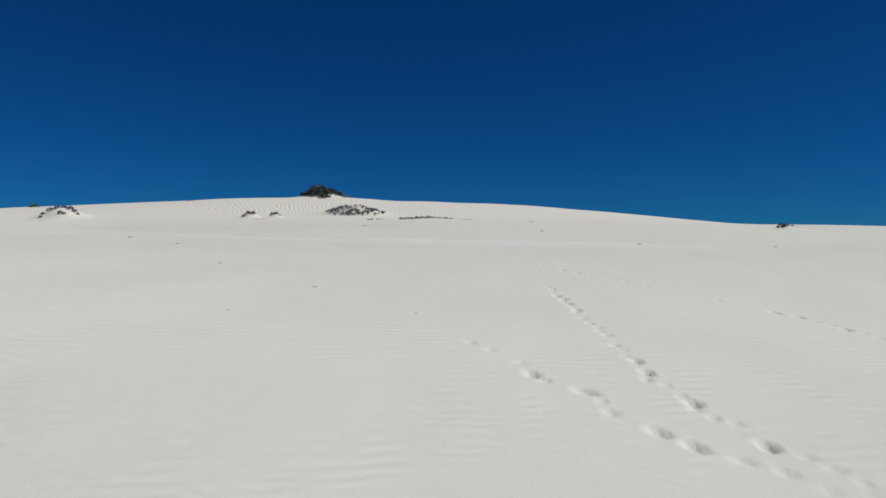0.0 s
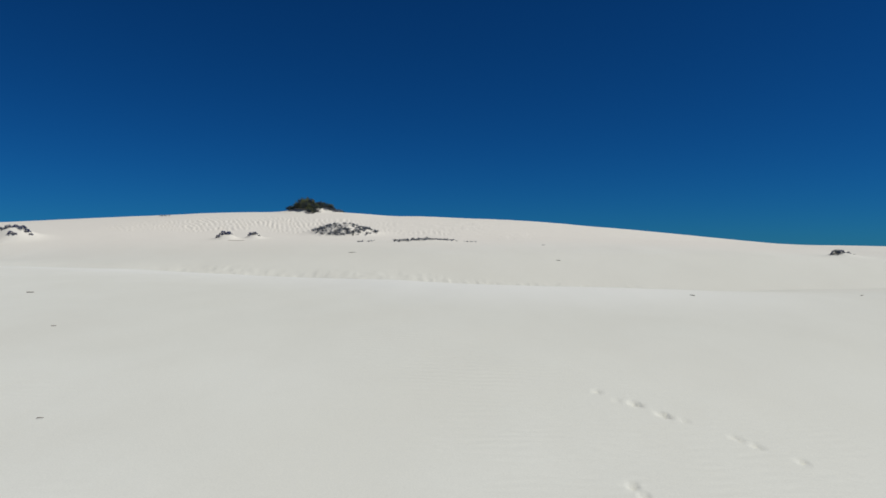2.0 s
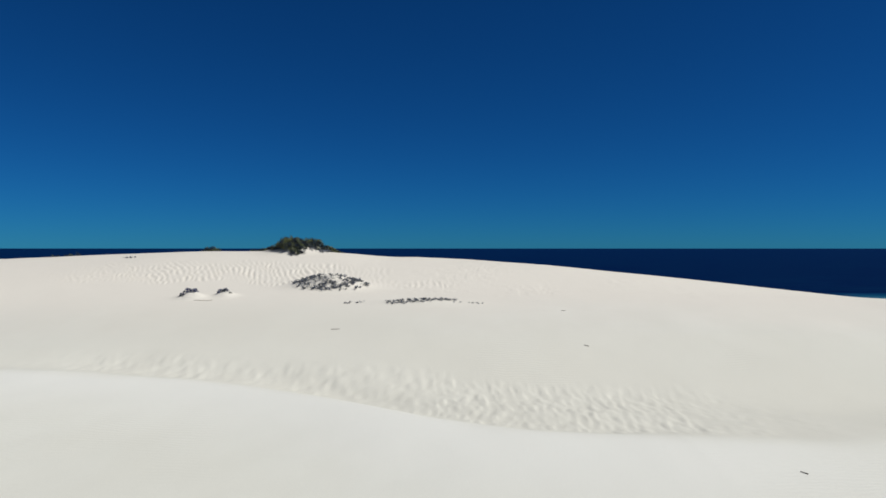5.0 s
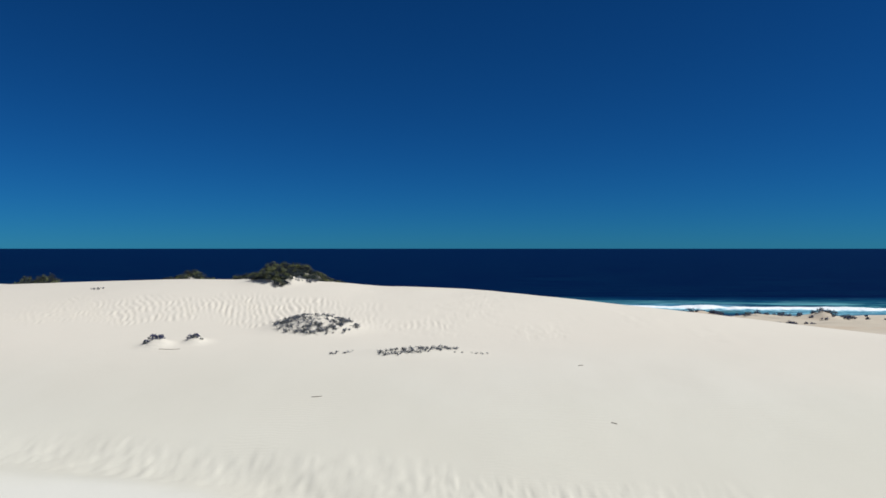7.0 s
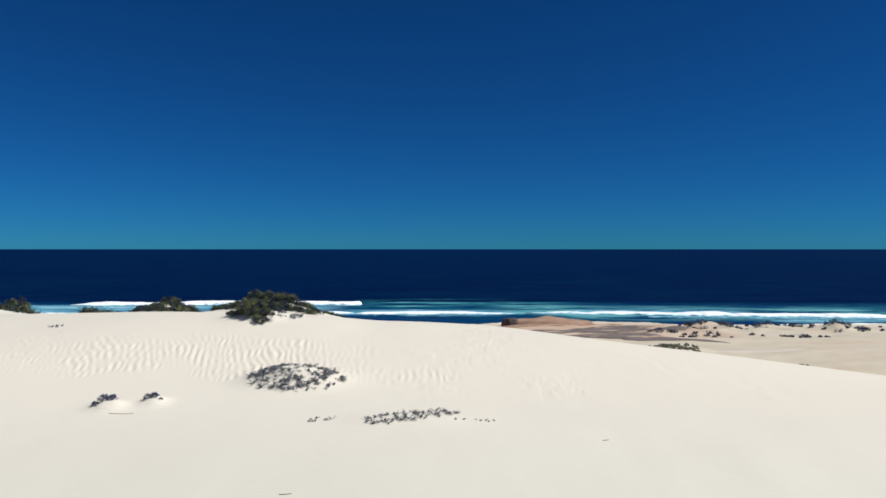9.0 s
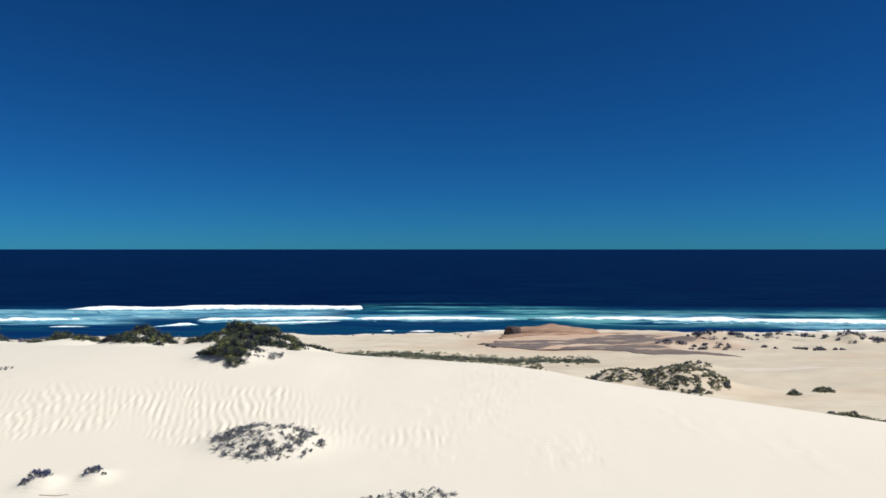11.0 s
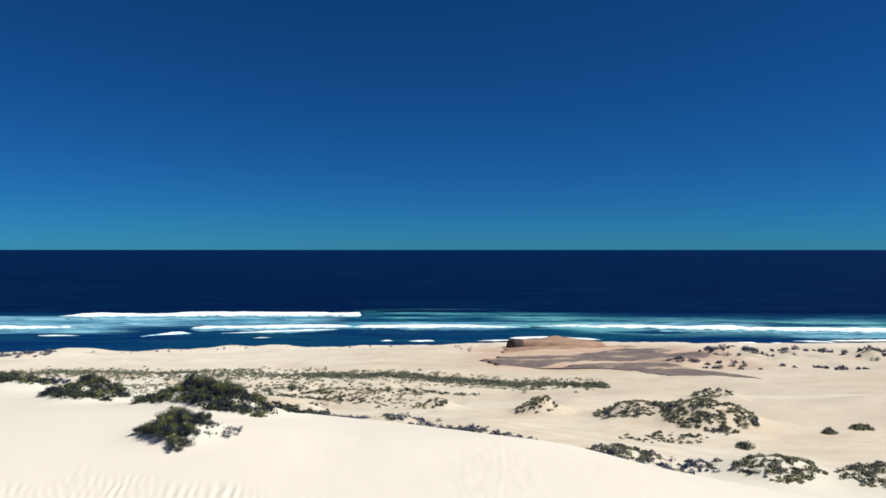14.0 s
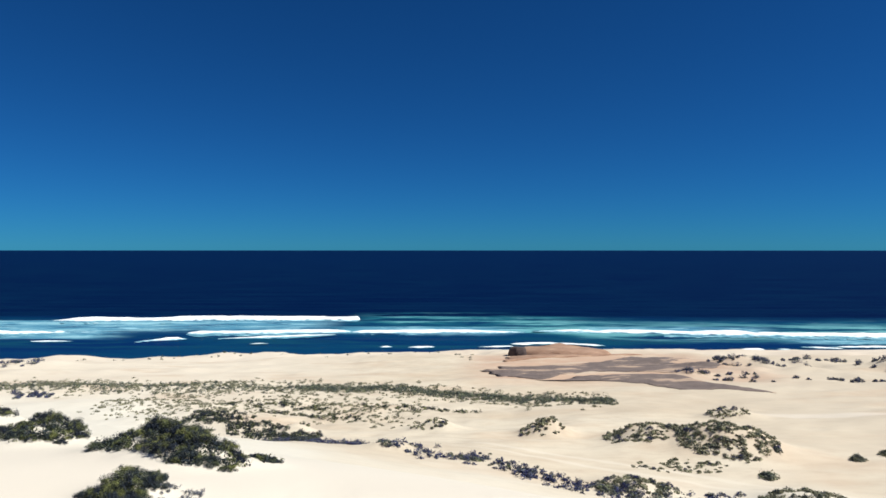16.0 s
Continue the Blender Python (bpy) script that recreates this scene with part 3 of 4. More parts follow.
# breakers: x and y of the two ends, height of the crest, width of the foam, length over which each end dies away
BREAKERS = [
    (-160, 289.5, -38.5, 297, 1.5, 3.6, 16, 0.8), (-119, 256, -250, 243, 0.9, 2.4, 26, 8), (-91, 254, -33, 258, 1.1, 2.4, 5, 8), (-36, 255.5, 24, 259, 0.95, 2.2, 4, 20),
    (46, 259.6, 104, 253.5, 1.25, 3.0, 10, 10), (96, 253.5, 165, 247, 1.4, 3.2, 6, 30), (140, 249, 320, 242, 1.0, 2.6, 20, 20), (27, 263, 52, 259.3, 0.7, 1.8, 14, 6),
    (-133, 234.5, -119, 235, 0.24, 1.3, 6, 5), (-76, 242, -40, 252, 0.33, 1.4, 14, 8), (-99, 234, -85.5, 240.5, 0.8, 1.8, 9, 2.5), (-62.5, 230.5, -57, 231.5, 0.15, 0.9, 2, 2), (-22.5, 224.8, -18.5, 225.6, 0.25, 1.1, 1.5, 1.5), (-14, 224.8, -6.2, 225.6, 0.27, 1.2, 3, 1),
    (6.5, 226, 17.5, 227.5, 0.27, 1.3, 6, 2), (16.5, 232, 32, 234, 0.3, 1.9, 3, 3), (30, 234, 44.5, 228.5, 0.3, 1.6, 3, 3), (81.5, 222.6, 88.5, 222.8, 0.25, 1.2, 1.5, 1.5), (92, 223, 96, 223, 0.21, 1.1, 1.5, 1.5), (101, 227.5, 112, 224.8, 0.25, 1.3, 4, 2), (109, 228, 190, 230.5, 0.3, 1.4, 8, 20),
]


def strip(px, line, reach, top, prof, jag, end, seed):
    """A ribbon along a wave from its cross-section; jag roughens its foot."""
    m, n, verts = len(prof), len(px), []
    for i in range(n):
        for k, (a, b) in enumerate(prof):
            foot = jag * reach[i] * (vnoise(px[i] / 1.3, k * 0.7, seed + 8) - 0.5) * (1 - b) * end[i]
            lump = 0.06 * (vnoise(px[i] / 0.9, k * 0.9, seed + 9) - 0.5) * top[i] * b
            verts.append((px[i], line[i] + a * reach[i] + foot, SEA_Z + 0.14 + b * top[i] + lump))
    return verts, [(i * m + k, (i + 1) * m + k, (i + 1) * m + k + 1, i * m + k + 1) for i in range(n - 1) for k in range(m - 1)]


def breaker(xa, ya, xb, yb, high, wide, die_a, die_b, seed):
    """A line of white water: a foaming front, a lace of foam before it, and the green back of the wave."""
    if xa > xb:
        xa, ya, xb, yb, die_a, die_b = xb, yb, xa, ya, die_b, die_a
    n = max(16, int((xb - xa) / 0.6))
    px = np.linspace(xa, xb, n)
    end = np.minimum(np.clip((px - xa) / die_a, 0, 1), np.clip((xb - px) / die_b, 0, 1))
    end = end ** (0.5 if high > 0.9 else 0.8) * (1 - 0.5 * (1 - end) * vnoise(px / 2.5, px * 0, seed))
    line = ya + (yb - ya) * (px - xa) / (xb - xa) + min(3.0, 0.05 * (xb - xa)) * (fbm(px / 38, px * 0, seed + 2, 3) - 0.5) + 0.5 * (fbm(px / 5, px * 0, seed + 3, 3) - 0.5)
    vary = np.clip(0.62 + 0.75 * fbm(px / 26, px * 0, seed + 4, 2) + 0.22 * (fbm(px / 4, px * 0, seed + 5, 3) - 0.5) + (0.0 if high > 0.9 else 1.1) * (fbm(px / 3, px * 0, seed + 7, 2) - 0.5), 0.3, 1.2)
    top = high * vary * end
    reach = wide * (0.35 + 0.95 * fbm(px / 9, px * 0 + 5, seed + 6)) * (0.25 + 0.75 * end) + 0.03
    root = thing("breaking_wave", "white foaming breaker rolling in to the beach", "wave", "lines of surf")
    front = [(-1.0, -0.1), (-0.8, 0.14), (-0.58, 0.36), (-0.36, 0.62), (-0.16, 0.88), (0.0, 1.0), (0.12, 0.94)]
    part("foam_front", mesh_from("foam_front", *strip(px, line, reach, top, front, 0.7, end, seed), True), FOAM if high > 0.65 else THIN_FOAM, root)
    if high > 0.3:
        apron = [(-2.6, -0.5), (-2.0, 0.03), (-1.4, 0.06), (-0.8, 0.08)]
        part("foam_apron", mesh_from("foam_apron", *strip(px, line, reach, top * 0 + 0.4 * end, apron, 0.9, end, seed + 1), True), LACE, root, "thin lace of spent foam")
    rear = [(0.10, 0.93), (0.6, 0.66), (1.2, 0.32), (1.9, 0.06), (2.5, -0.3)]
    part("wave_back", mesh_from("wave_back", *strip(px, line, reach, top, rear, 0.3, end, seed), True), WAVE, root, "glassy green back of the wave")


for k, row in enumerate(BREAKERS):
    breaker(*row, seed=50 + 3 * k)


# ---------- rock ----------
def outcrop(name, label, outline, thick, material, seed, dome=0.0, relief=0.45):
    """A slab of bedrock with an uneven rim, lying on the sand."""
    ox, oy = sum(p[0] for p in outline) / len(outline), sum(p[1] for p in outline) / len(outline)
    rim = []
    for a, b in zip(outline, outline[1:] + outline[:1]):
        n = max(3, int(math.dist(a, b) / 0.9))
        for k in range(n):
            s = k / n
            rim.append((a[0] + (b[0] - a[0]) * s, a[1] + (b[1] - a[1]) * s))
    rim = np.array(rim)
    d = rim - (ox, oy)
    wob = 1 + 0.22 * (fbm(rim[:, 0] / 2.5, rim[:, 1] / 2.5, seed) - 0.5)
    rings = [(1.04, -0.5), (1.05, 0.25), (1.0, 0.55), (0.93, 0.8), (0.84, 0.95)] + [(0.84 * (1 - j / 12), 1.0) for j in range(1, 12)]
    n, verts = len(rim), []
    for r, lift in rings:
        q = np.array([ox, oy]) + d * wob[:, None] * r
        z = land(q[:, 0], q[:, 1]) + thick * lift + (thick * relief * (fbm(q[:, 0] / 2, q[:, 1] / 1.2, seed + 3) - 0.5) if lift > 0 else 0)
        z = z + dome * max(0, 1 - r * r) * (lift > 0)
        verts += [(*a, b) for a, b in zip(q, z)]
    verts.append((ox, oy, ground_at(ox, oy) + thick + dome))
    faces = [(i * n + k, i * n + (k + 1) % n, (i + 1) * n + (k + 1) % n, (i + 1) * n + k) for i in range(len(rings) - 1) for k in range(n)]
    last = (len(rings) - 1) * n
    faces += [(last + k, last + (k + 1) % n, len(verts) - 1) for k in range(n)]
    ob = new(name, mesh_from(name, verts, faces, True))
    ob.data.materials.append(material)
    return tagged(ob, label, "rock")


outcrop("rock_headland", "low red-brown sandstone headland at the water's edge", [(12.6, 181), (15, 177.6), (22, 176), (29, 176.6), (34, 179.5), (30, 184), (22, 187), (15, 185)], 1.45, ROCK, 71, 0.2, 0.10)
outcrop("rock_end", "overhanging end of the low headland, its shade painted dark", [(11.6, 178.5), (13.2, 176.4), (15.2, 176.6), (15.8, 179), (14.6, 182), (12.4, 182)], 1.8, SHADED_ROCK, 75, 0.35, 0.12)
outcrop("rock_pavement", "broad flat grey-brown rock pavement bare of sand", [(7.5, 143.5), (6.5, 150), (10, 156), (21, 159), (28, 161), (37, 172), (47, 167), (41, 161), (48, 152), (37, 145), (24, 147.5), (14, 139.5)], 0.16, SLATE, 77, 0.0, 0.2)
outcrop("rock_pavement", "tapering strip of grey rock pavement in sand", [(14.5, 137), (22.5, 143), (34, 142.5), (37.5, 135), (43, 125), (32.5, 127), (28.5, 133), (21, 136.5)], 0.14, SLATE, 83)
outcrop("rock_shelf", "pinkish worn rock shelf below the headland", [(10.5, 166), (18, 170), (34, 174), (40, 176), (38, 178), (20, 178), (12, 175)], 0.35, ROCK, 87)


# ---------- plants ----------
def leaf_cloud(rnd, n, centres, spread, leaf, lean=0.5):
    """Many small pointed leaves round clump centres: vertices and faces."""
    c = np.asarray(centres)
    pick = rnd.randint(0, len(c), n)
    off = rnd.normal(0, 1, (n, 3)) * spread * rnd.uniform(0.6, 1.3, (len(c), 1))[pick]
    off *= np.minimum(1, 2.0 * spread / (np.linalg.norm(off, axis=1, keepdims=True) + 1e-6))
    p = c[pick] + off
    p[:, 2] = np.maximum(p[:, 2], 0.02)
    out = off / (np.linalg.norm(off, axis=1, keepdims=True) + 1e-6) + rnd.normal(0, 0.45, (n, 3)) + (0, 0, 0.25)
    out /= np.linalg.norm(out, axis=1, keepdims=True)
    way = np.cross(out, rnd.normal(0, 1, (n, 3))) + (0, 0, lean)
    way /= np.linalg.norm(way, axis=1, keepdims=True) + 1e-6
    side = np.cross(way, out)
    side /= np.linalg.norm(side, axis=1, keepdims=True) + 1e-6
    ln = leaf * rnd.uniform(0.6, 1.35, (n, 1))
    a, b = p - way * ln * 0.5, p + way * ln * 0.5
    lift = np.cross(side, way) * ln * 0.08
    l, r = p + side * ln * 0.27 + lift, p - side * ln * 0.27 + lift
    verts = np.stack([a, l, b, r], 1).reshape(-1, 3)
    faces = np.arange(4 * n).reshape(n, 4)
    return verts, faces


def tube(points, r0, r1, sides=5):
    """A tapered limb through the points."""
    pts = [Vector(p) for p in points]
    verts, faces = [], []
    for i, p in enumerate(pts):
        t = (pts[min(i + 1, len(pts) - 1)] - pts[max(i - 1, 0)]).normalized()
        u = t.cross(Vector((0.3, 0.9, 0.2))).normalized()
        v = t.cross(u)
        r = r0 + (r1 - r0) * i / (len(pts) - 1)
        verts += [tuple(p + (u * math.cos(2 * math.pi * k / sides) + v * math.sin(2 * math.pi * k / sides)) * r) for k in range(sides)]
    for i in range(len(pts) - 1):
        faces += [(i * sides + k, i * sides + (k + 1) % sides, (i + 1) * sides + (k + 1) % sides, (i + 1) * sides + k) for k in range(sides)]
    return verts, faces


def joined(pieces):
    verts, faces, base = [], [], 0
    for v, f in pieces:
        verts += [tuple(q) for q in v]
        faces += [tuple(int(k) + base for k in g) for g in f]
        base += len(v)
    return verts, faces


def dome_centres(rnd, n, wide, high, hollow=0.55, uneven=0.5):
    """Clump centres over an uneven dome."""
    out = []
    for k in range(n):
        a, e = rnd.uniform(0, 2 * math.pi), math.asin(rnd.uniform(0.05, 1.0))
        r = rnd.uniform(hollow, 1.0)
        w = wide * (1 - uneven / 2 + uneven * rnd.rand())
        out.append((w * r * math.cos(a) * math.cos(e), w * r * math.sin(a) * math.cos(e), high * r * math.sin(e)))
    return out


def shrub(seed, label, leaves, clumps, wide, high, leaf, material, group, hollow=0.55, uneven=0.5):
    """A shrub > stems and foliage, at the world's origin."""
    rnd = np.random.RandomState(seed)
    root = thing("coastal_shrub", label, "shrub", group)
    centres = dome_centres(rnd, clumps, wide, high, hollow, uneven)
    limbs = []
    for c in centres[: max(4, clumps // 3)]:
        mid = (c[0] * 0.45 + rnd.uniform(-0.05, 0.05), c[1] * 0.45, c[2] * 0.4)
        limbs.append(tube([(c[0] * 0.05, c[1] * 0.05, -0.12), mid, c], 0.035 * high + 0.008, 0.006))
    part("stems", mesh_from("stems", *joined(limbs)), BARK, root, "grey woody stems")
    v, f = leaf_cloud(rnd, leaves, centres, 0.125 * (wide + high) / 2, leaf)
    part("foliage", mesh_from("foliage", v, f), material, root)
    return root


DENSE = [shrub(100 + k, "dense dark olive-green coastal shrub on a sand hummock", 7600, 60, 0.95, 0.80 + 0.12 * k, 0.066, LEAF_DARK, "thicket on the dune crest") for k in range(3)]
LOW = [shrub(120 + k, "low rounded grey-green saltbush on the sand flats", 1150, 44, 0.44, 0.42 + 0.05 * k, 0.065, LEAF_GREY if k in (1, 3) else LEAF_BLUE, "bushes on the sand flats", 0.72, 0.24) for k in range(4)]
used = set()


def plant(kinds, x, y, size, rnd, tall=1.0, sink=0.05):
    ob = kinds[rnd.randrange(len(kinds))]
    m = Matrix.Translation((x, y, ground_at(x, y) - sink)) @ Matrix.Rotation(rnd.uniform(0, 6.28), 4, "Z") @ Matrix.Diagonal((size, size, size * tall, 1))
    if ob not in used:
        used.add(ob)
        ob.matrix_basis = m
    else:
        copy = copy_thing(ob, Matrix())
        copy.matrix_basis = m


rnd = random.Random(11)
# the dark bush on the crest and the thickets behind it: x, y, size, tallness
THICKET = [
    (-12.4, 54.9, 0.42, 0.8), (-11.8, 54.7, 0.55, 0.9), (-11.4, 54.6, 0.62, 1.4), (-10.6, 53.9, 0.50, 0.8), (-11.0, 54.4, 0.55, 0.9), (-10.5, 54.6, 0.5, 0.9), (-10.9, 55.0, 0.62, 1.0), (-11.4, 55.7, 0.58, 0.9), (-10.4, 55.5, 0.55, 0.9), (-11.0, 56.6, 0.5, 0.8),
    (-15.6, 61.3, 0.5, 0.7), (-14.8, 62.6, 0.62, 0.8), (-13.9, 63.2, 0.85, 1.0), (-13.3, 62.2, 0.85, 1.0), (-12.4, 61.6, 0.9, 0.95), (-11.5, 60.9, 0.85, 0.9), (-10.8, 60.3, 0.75, 0.8),
]
for row in THICKET:
    plant(DENSE, row[0], row[1], row[2], rnd, row[3])
THICKET_EDGE = [
    (-12.9, 60.4, 0.6, 0.7), (-11.9, 59.7, 0.65, 0.75), (-10.9, 59.3, 0.6, 0.7), (-9.9, 59.1, 0.55, 0.65), (-9.0, 58.8, 0.42, 0.6), (-8.4, 60.9, 0.36, 0.6), (-7.8, 60.7, 0.28, 0.6),
    (-22.2, 64.9, 0.6, 0.7), (-21.3, 64.2, 0.55, 0.65), (-20.3, 64.0, 0.5, 0.6), (-20.6, 65.6, 0.7, 0.8), (-19.4, 64.2, 0.42, 0.6), (-18.6, 65.2, 0.5, 0.6),
    (-12.2, 63.4, 0.8, 0.9), (-9.8, 60.6, 0.6, 0.7), (-9.0, 60.0, 0.45, 0.6), (-14.4, 61.1, 0.55, 0.7), (-22.3, 66.8, 0.7, 0.75), (-21.4, 67.2, 0.7, 0.75), (-20.6, 66.2, 0.75, 0.8), (-19.8, 64.9, 0.55, 0.7), (-22.9, 65.4, 0.55, 0.7), (-18.9, 64.0, 0.4, 0.6), (-21.4, 65.2, 0.5, 0.6), (-20.0, 66.8, 0.75, 0.9), (-19.2, 65.6, 0.6, 0.7),
    (-31.2, 74.2, 0.9, 0.9), (-29.9, 74.6, 0.8, 0.8), (-28.6, 74.0, 0.6, 0.7), (-37.8, 72.0, 1.0, 1.0), (-36.4, 72.6, 1.1, 1.1), (-35.4, 72.0, 0.8, 0.9), (-34.4, 75.2, 0.6, 0.9), (-32.6, 73.2, 0.5, 0.7),
]
for row in THICKET_EDGE:
    plant(DENSE, row[0], row[1], row[2], rnd, row[3])

# bushes scattered on hummocks and flats: centre x, y, half-widths, how many, size
PATCHES = [
    (23.8, 91.0, 4.2, 3.7, 58, 0.82), (17.4, 93.9, 3.7, 2.4, 28, 0.8), (29.6, 104.6, 2.4, 1.0, 5, 0.95), (8.2, 96.4, 2.1, 1.3, 9, 0.65), (-2.4, 99.8, 2.0, 1.1, 7, 0.6),
    (12.9, 80.5, 3.0, 2.0, 20, 0.72), (23.8, 77.6, 3.1, 2.4, 24, 0.8), (31.4, 76.4, 4.0, 2.0, 22, 0.95), (18.2, 86.4, 4.0, 1.6, 10, 0.6), (24.2, 84.4, 0.5, 0.3, 3, 1.25),
    (33.8, 88.6, 0.4, 0.3, 2, 1.2), (37.2, 89.8, 0.7, 0.3, 4, 1.35),
]
PATCHES_AFAR = [
    (39.0, 141.5, 3.0, 2.5, 6, 1.2), (53.0, 154.5, 7.0, 4.0, 20, 1.25), (67.0, 157.0, 6.0, 4.0, 14, 1.2), (76.0, 150.0, 6.0, 5.0, 14, 1.2), (48.0, 138.0, 9.0, 4.0, 8, 1.0), (60.0, 136.0, 7.0, 3.0, 7, 1.0), (88.0, 150.0, 8.0, 7.0, 12, 1.2), (-89.0, 163.0, 6.0, 4.0, 14, 1.3), (-61.0, 124.0, 4.5, 3.0, 12, 0.9),
]
for cx, cy, rx, ry, count, size in PATCHES:
    for k in range(count):
        a, r = rnd.uniform(0, 2 * math.pi), math.sqrt(rnd.random())
        plant(LOW, cx + rx * r * math.cos(a), cy + ry * r * math.sin(a), size * rnd.uniform(0.38, 1.05), rnd, rnd.uniform(0.7, 1.05))
# the fringe of bushes along the foot of the dune
FRINGE = [(-17.5, 91.5), (-9.0, 90.5), (-4.0, 86.8), (2.5, 85.2), (8.0, 80.8), (13.5, 77.8), (19.5, 79.5)]
for (ax, ay), (bx, by) in zip(FRINGE, FRINGE[1:]):
    for k in range(12):
        s = rnd.random()
        plant(LOW, ax + (bx - ax) * s + rnd.gauss(0, 0.5), ay + (by - ay) * s + rnd.gauss(0, 0.9), rnd.uniform(0.45, 1.1), rnd, rnd.uniform(0.5, 0.9))


def scrub_stuff(name, label, spots, material, seed, leaf=0.18, high=0.42, leaves=70):
    """Low scrub that nobody could count, joined: spots of x, y, size."""
    rs = np.random.RandomState(seed)
    vs, fs, base = [], [], 0
    levels = land(np.array([p[0] for p in spots]), np.array([p[1] for p in spots])) - 0.03
    for (x, y, size), level in zip(spots, levels):
        centres = dome_centres(rs, 5, size * 0.55, size * high)
        v, f = leaf_cloud(rs, leaves, centres, size * 0.15, leaf)
        vs.append(v + (x, y, level))
        fs.append(f + base)
        base += len(v)
    me = mesh_from(name, np.concatenate(vs), np.concatenate(fs))
    me.materials.append(material)
    return tagged(new(name, me), label, "scrub", kind="stuff")


def along(line, count, wide, lo, hi):
    spots = []
    for (ax, ay), (bx, by) in zip(line, line[1:]):
        n = int(count * math.dist((ax, ay), (bx, by)))
        for k in range(n):
            s = rnd.random()
            spots.append((ax + (bx - ax) * s, ay + (by - ay) * s + rnd.gauss(0, wide), rnd.uniform(lo, hi)))
    return spots


def scattered(patches, times, lo, hi):
    spots = []
    for cx, cy, rx, ry, count, size in patches:
        for k in range(int(count * times)):
            a, r = rnd.uniform(0, 2 * math.pi), math.sqrt(rnd.random())
            spots.append((cx + rx * r * math.cos(a), cy + ry * r * math.sin(a), size * rnd.uniform(lo, hi)))
    return spots


scrub_stuff("far_scrub", "dark low bushes dotted over the far foredune", scattered(PATCHES_AFAR, 1.7, 0.5, 1.25), LEAF_BLUE, 209, 0.2, 0.5, 190)
scrub_stuff("hummock_scrub", "low olive scrub covering the hummocks on the flats", scattered(PATCHES, 5.0, 0.3, 0.9), LEAF_OLIVE, 211, 0.17, 0.13)
CREST = [(-20.5, 65.2, 2.0, 1.5, 12, 0.9), (-13.2, 62.0, 2.8, 1.5, 12, 0.8), (-10.6, 59.8, 2.0, 1.0, 12, 0.7), (-8.1, 60.8, 0.6, 0.4, 4, 0.5), (-36.4, 72.0, 2.4, 1.2, 8, 0.9), (-30.0, 74.0, 2.0, 1.0, 6, 0.9)]
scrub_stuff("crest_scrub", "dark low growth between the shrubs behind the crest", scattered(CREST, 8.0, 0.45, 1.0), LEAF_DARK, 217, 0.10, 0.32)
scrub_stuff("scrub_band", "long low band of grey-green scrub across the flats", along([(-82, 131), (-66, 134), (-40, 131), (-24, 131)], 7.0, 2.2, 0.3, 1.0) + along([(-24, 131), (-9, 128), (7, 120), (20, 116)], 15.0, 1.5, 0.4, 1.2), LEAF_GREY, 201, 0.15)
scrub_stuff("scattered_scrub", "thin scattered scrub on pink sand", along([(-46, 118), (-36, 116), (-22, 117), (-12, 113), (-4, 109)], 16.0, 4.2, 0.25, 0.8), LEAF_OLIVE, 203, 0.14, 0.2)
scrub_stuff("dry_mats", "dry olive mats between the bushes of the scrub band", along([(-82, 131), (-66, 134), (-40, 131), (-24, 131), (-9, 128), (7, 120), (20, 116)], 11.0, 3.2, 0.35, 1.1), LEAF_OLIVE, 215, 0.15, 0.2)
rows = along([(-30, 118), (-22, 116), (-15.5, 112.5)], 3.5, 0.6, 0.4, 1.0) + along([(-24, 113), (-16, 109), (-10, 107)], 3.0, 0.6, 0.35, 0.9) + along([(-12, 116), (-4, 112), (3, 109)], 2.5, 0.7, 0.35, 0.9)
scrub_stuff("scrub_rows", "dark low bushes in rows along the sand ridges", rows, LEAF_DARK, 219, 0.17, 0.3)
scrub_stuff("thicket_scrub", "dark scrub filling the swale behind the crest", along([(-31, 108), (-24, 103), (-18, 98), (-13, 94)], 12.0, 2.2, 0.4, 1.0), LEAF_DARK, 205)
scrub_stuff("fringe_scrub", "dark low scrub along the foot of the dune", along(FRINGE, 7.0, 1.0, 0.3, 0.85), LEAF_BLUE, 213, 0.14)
scrub_stuff("beach_scrub", "sparse tufts along the foredune above the beach", along([(-105, 170), (-80, 186), (-40, 192), (-6, 190), (6, 172)], 0.45, 3.0, 0.4, 1.0), LEAF_GREY, 207)


# sprigs pushing through the sand
def sprig_mesh(seed, size):
    rs = np.random.RandomState(seed)
    pieces = []
    for k in range(4):
        a, lean = rs.uniform(0, 6.28), rs.uniform(0.3, 1.0)
        L = size * rs.uniform(0.6, 1.1)
        pts = [(0.0, 0.0, -0.06)]
        for s in (0.35, 0.7, 1.0):
            pts.append((1.5 * L * lean * s * math.cos(a), 1.5 * L * lean * s * math.sin(a), L * s * (0.95 - 0.55 * s * lean)))
        pieces.append(tube(pts, 0.012, 0.005, 4))
        pieces.append(leaf_cloud(rs, 34, pts[1:], 0.06, 0.075))
    return mesh_from("sprig", *joined(pieces))


SPRIGS = [sprig_mesh(300 + k, 0.30 + 0.04 * k) for k in range(4)]


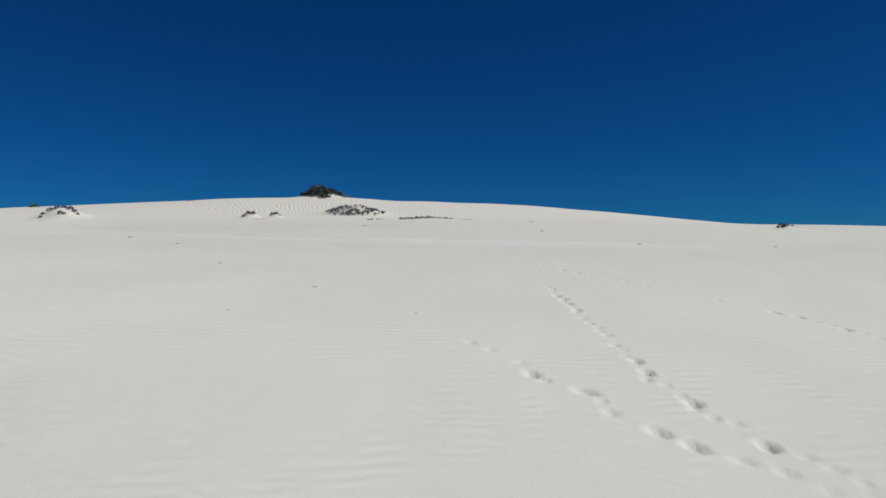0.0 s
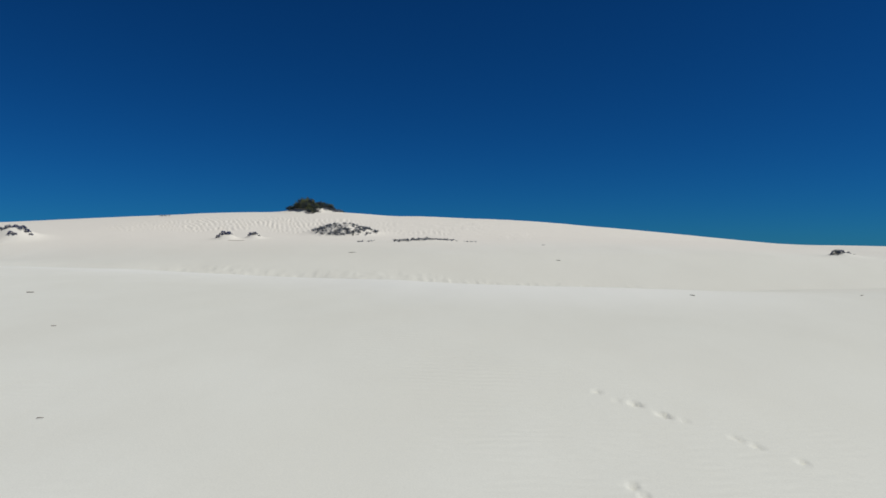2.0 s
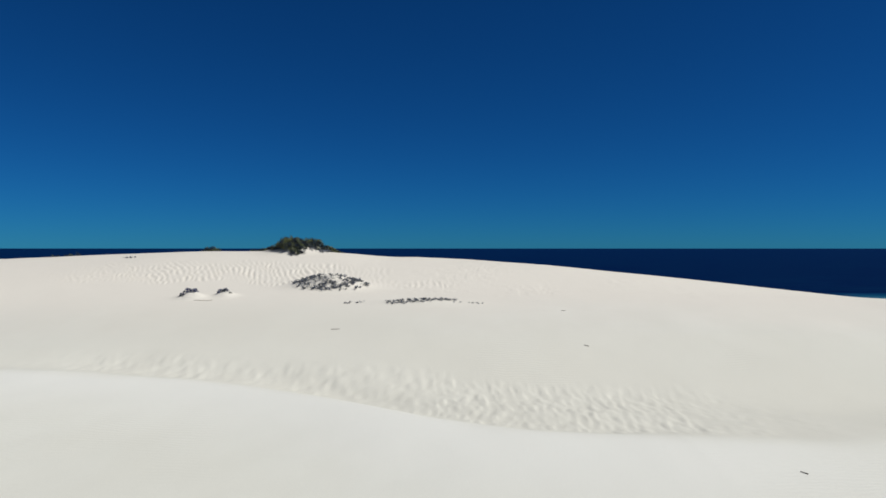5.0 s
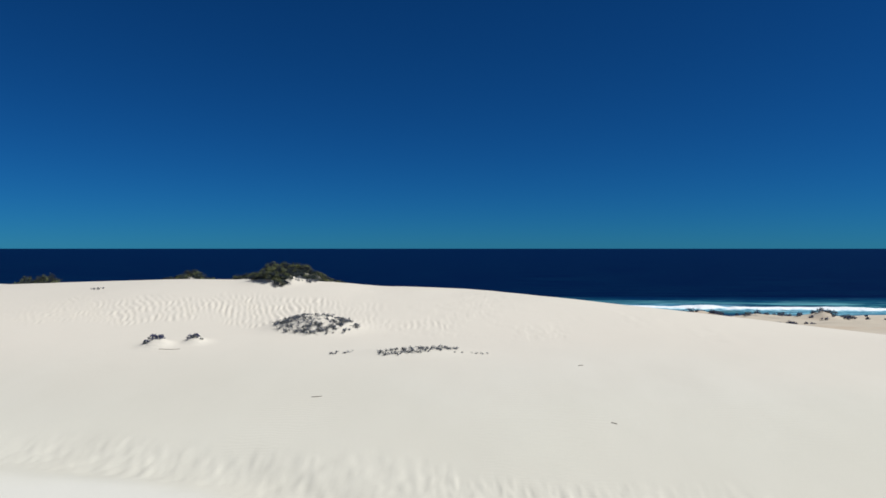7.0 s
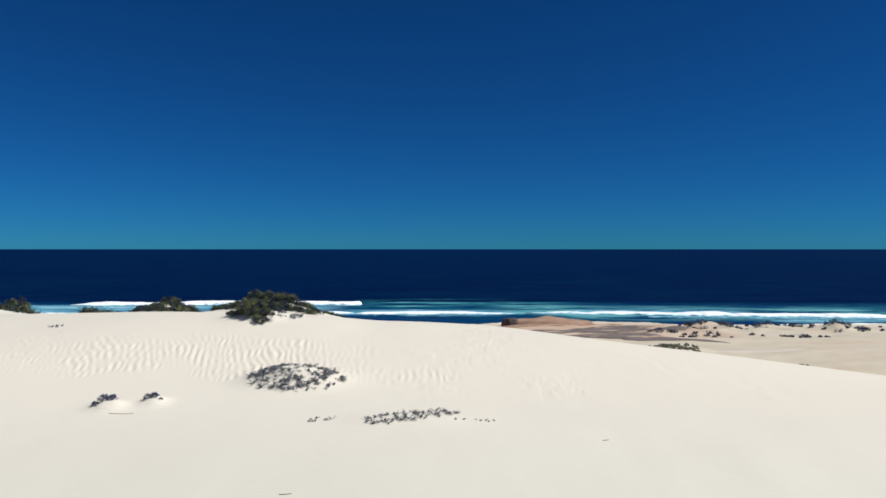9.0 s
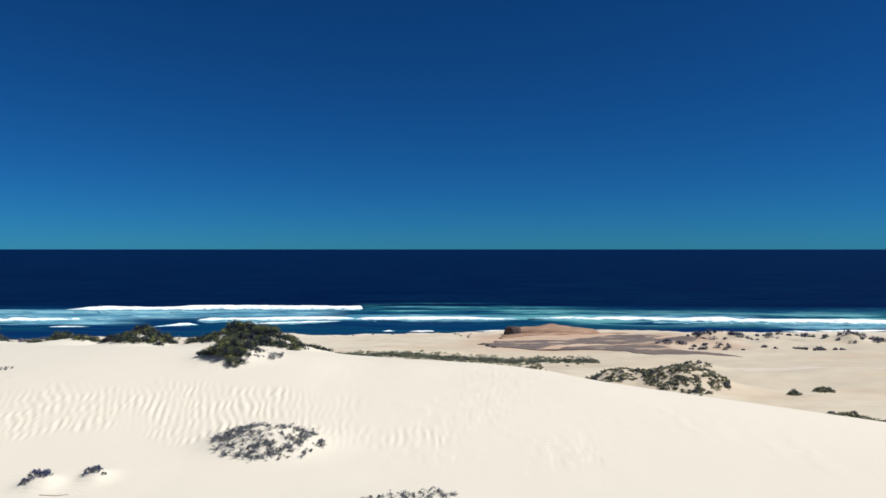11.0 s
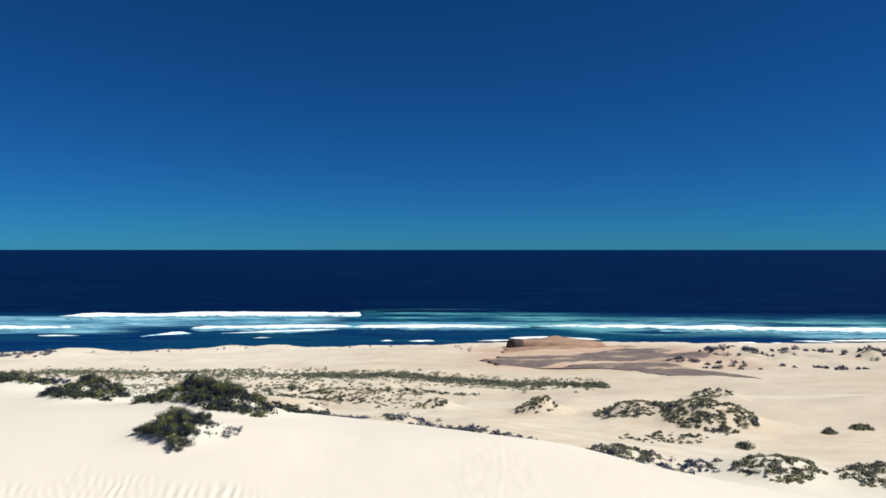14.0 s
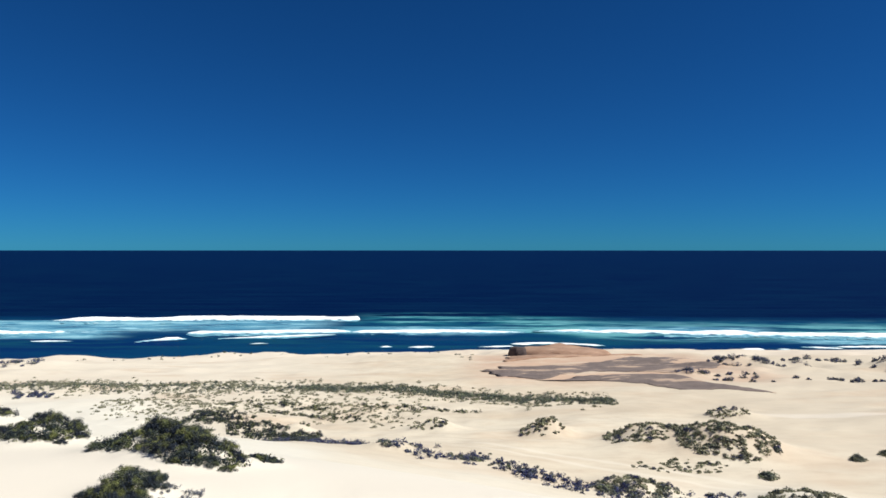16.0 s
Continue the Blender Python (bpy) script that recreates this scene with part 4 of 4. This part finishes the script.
def sprig_patch(label, cx, cy, rx, ry, count, size, seed, slant=0.0):
    r = random.Random(seed)
    root = thing("dune_scrub", label, "scrub")
    root.location = (cx, cy, ground_at(cx, cy))
    for k in range(count):
        a, q = r.uniform(0, 6.28), math.sqrt(r.random())
        x, y = cx + rx * q * math.cos(a), cy + ry * q * math.sin(a) + slant * rx * q * math.cos(a)
        ob = part("sprig", SPRIGS[r.randrange(4)], SPRIG, root)
        s = size * r.uniform(0.6, 1.2)
        ob.matrix_basis = Matrix.Translation((x - cx, y - cy, ground_at(x, y) - root.location.z)) @ Matrix.Rotation(r.uniform(0, 6.28), 4, "Z") @ Matrix.Diagonal((s, s, s, 1))
    return root


sprig_patch("half-buried grey scrub on a rounded sand hummock", -7.0, 46.7, 2.1, 1.15, 175, 0.48, 401)
sprig_patch("sparse grey twigs poking through flat sand", -1.75, 42.85, 1.75, 0.6, 72, 0.38, 403, 0.28)
sprig_patch("few low twigs beside the sparse scrub", -5.2, 42.6, 0.5, 0.25, 8, 0.3, 405)
sprig_patch("loose dry twigs strewn on the sand", 0.45, 42.6, 0.9, 0.15, 8, 0.22, 411)
sprig_patch("small dead tuft on the open slope", -21.6, 53.8, 0.35, 0.2, 6, 0.35, 413)
sprig_patch("dry sprigs on the sandy skirt of the dark bush", -9.5, 55.3, 0.8, 0.6, 26, 0.5, 409)
plant(DENSE, -33.5, 52.0, 0.5, rnd, 0.9, 0.14)
# dark low bushes that hold small mounds of sand: x, y, size
MOUND_BUSHES = [
    (-13.95, 43.62, 0.36), (-13.72, 43.78, 0.52), (-13.42, 43.86, 0.46), (-12.22, 44.25, 0.42), (-11.98, 44.3, 0.40), (-11.72, 44.22, 0.24),
    (18.3, 36.95, 0.52), (18.58, 37.0, 0.46), (18.95, 37.0, 0.24), (19.2, 36.95, 0.18),
    (-27.35, 43.45, 0.46), (-27.0, 43.6, 0.55), (-26.6, 43.75, 0.58), (-26.2, 43.85, 0.50), (-25.75, 43.8, 0.55), (-25.4, 43.7, 0.45), (-25.1, 43.55, 0.32), (-26.0, 43.1, 0.42), (-25.75, 43.1, 0.34), (-27.2, 42.9, 0.34),
]
for x, y, size in MOUND_BUSHES:
    plant([LOW[0], LOW[2]], x, y, size, rnd, 0.95, 0.05)


def stick(x, y, length, turn, label):
    """A bent piece of driftwood lying on the sand."""
    z = ground_at(x, y)
    r = random.Random(int(x * 100))
    pts = []
    for s in (-0.5, -0.2, 0.15, 0.5):
        px, py = x + length * s * math.cos(turn), y + length * s * math.sin(turn) + 0.04 * length * r.uniform(-1, 1)
        pts.append((px - x, py - y, ground_at(px, py) - z + 0.012))
    v, f = tube(pts, min(0.013, 0.09 * length), min(0.008, 0.05 * length), 6)
    ob = new("driftwood_stick", mesh_from("driftwood_stick", v, f, True))
    ob.location = (x, y, z)
    ob.data.materials.append(DRIFTWOOD if length > 0.4 else BARK)
    return tagged(ob, label, "driftwood", "bits of driftwood on the dune")


for x, y, length, turn in ((4.86, 40.9, 0.22, 0.3), (4.71, 34.9, 0.18, 2.6), (-4.95, 36.9, 0.34, 0.1), (-1.98, 9.4, 0.06, 0.4), (6.6, 23.4, 0.14, 2.2), (-12.7, 43.1, 0.9, 0.05), (-10.4, 21.0, 0.16, 0.3), (-6.8, 16.1, 0.08, 0.5), (-4.1, 11.5, 0.06, 0.2), (-0.45, 8.0, 0.04, 0.8), (-2.6, 7.55, 0.04, 1.1), (12.0, 24.6, 0.14, 0.6)):
    stick(x, y, length, turn, "long bleached branch lying on the sand" if length > 0.4 else "small weathered grey stick lying on the sand")
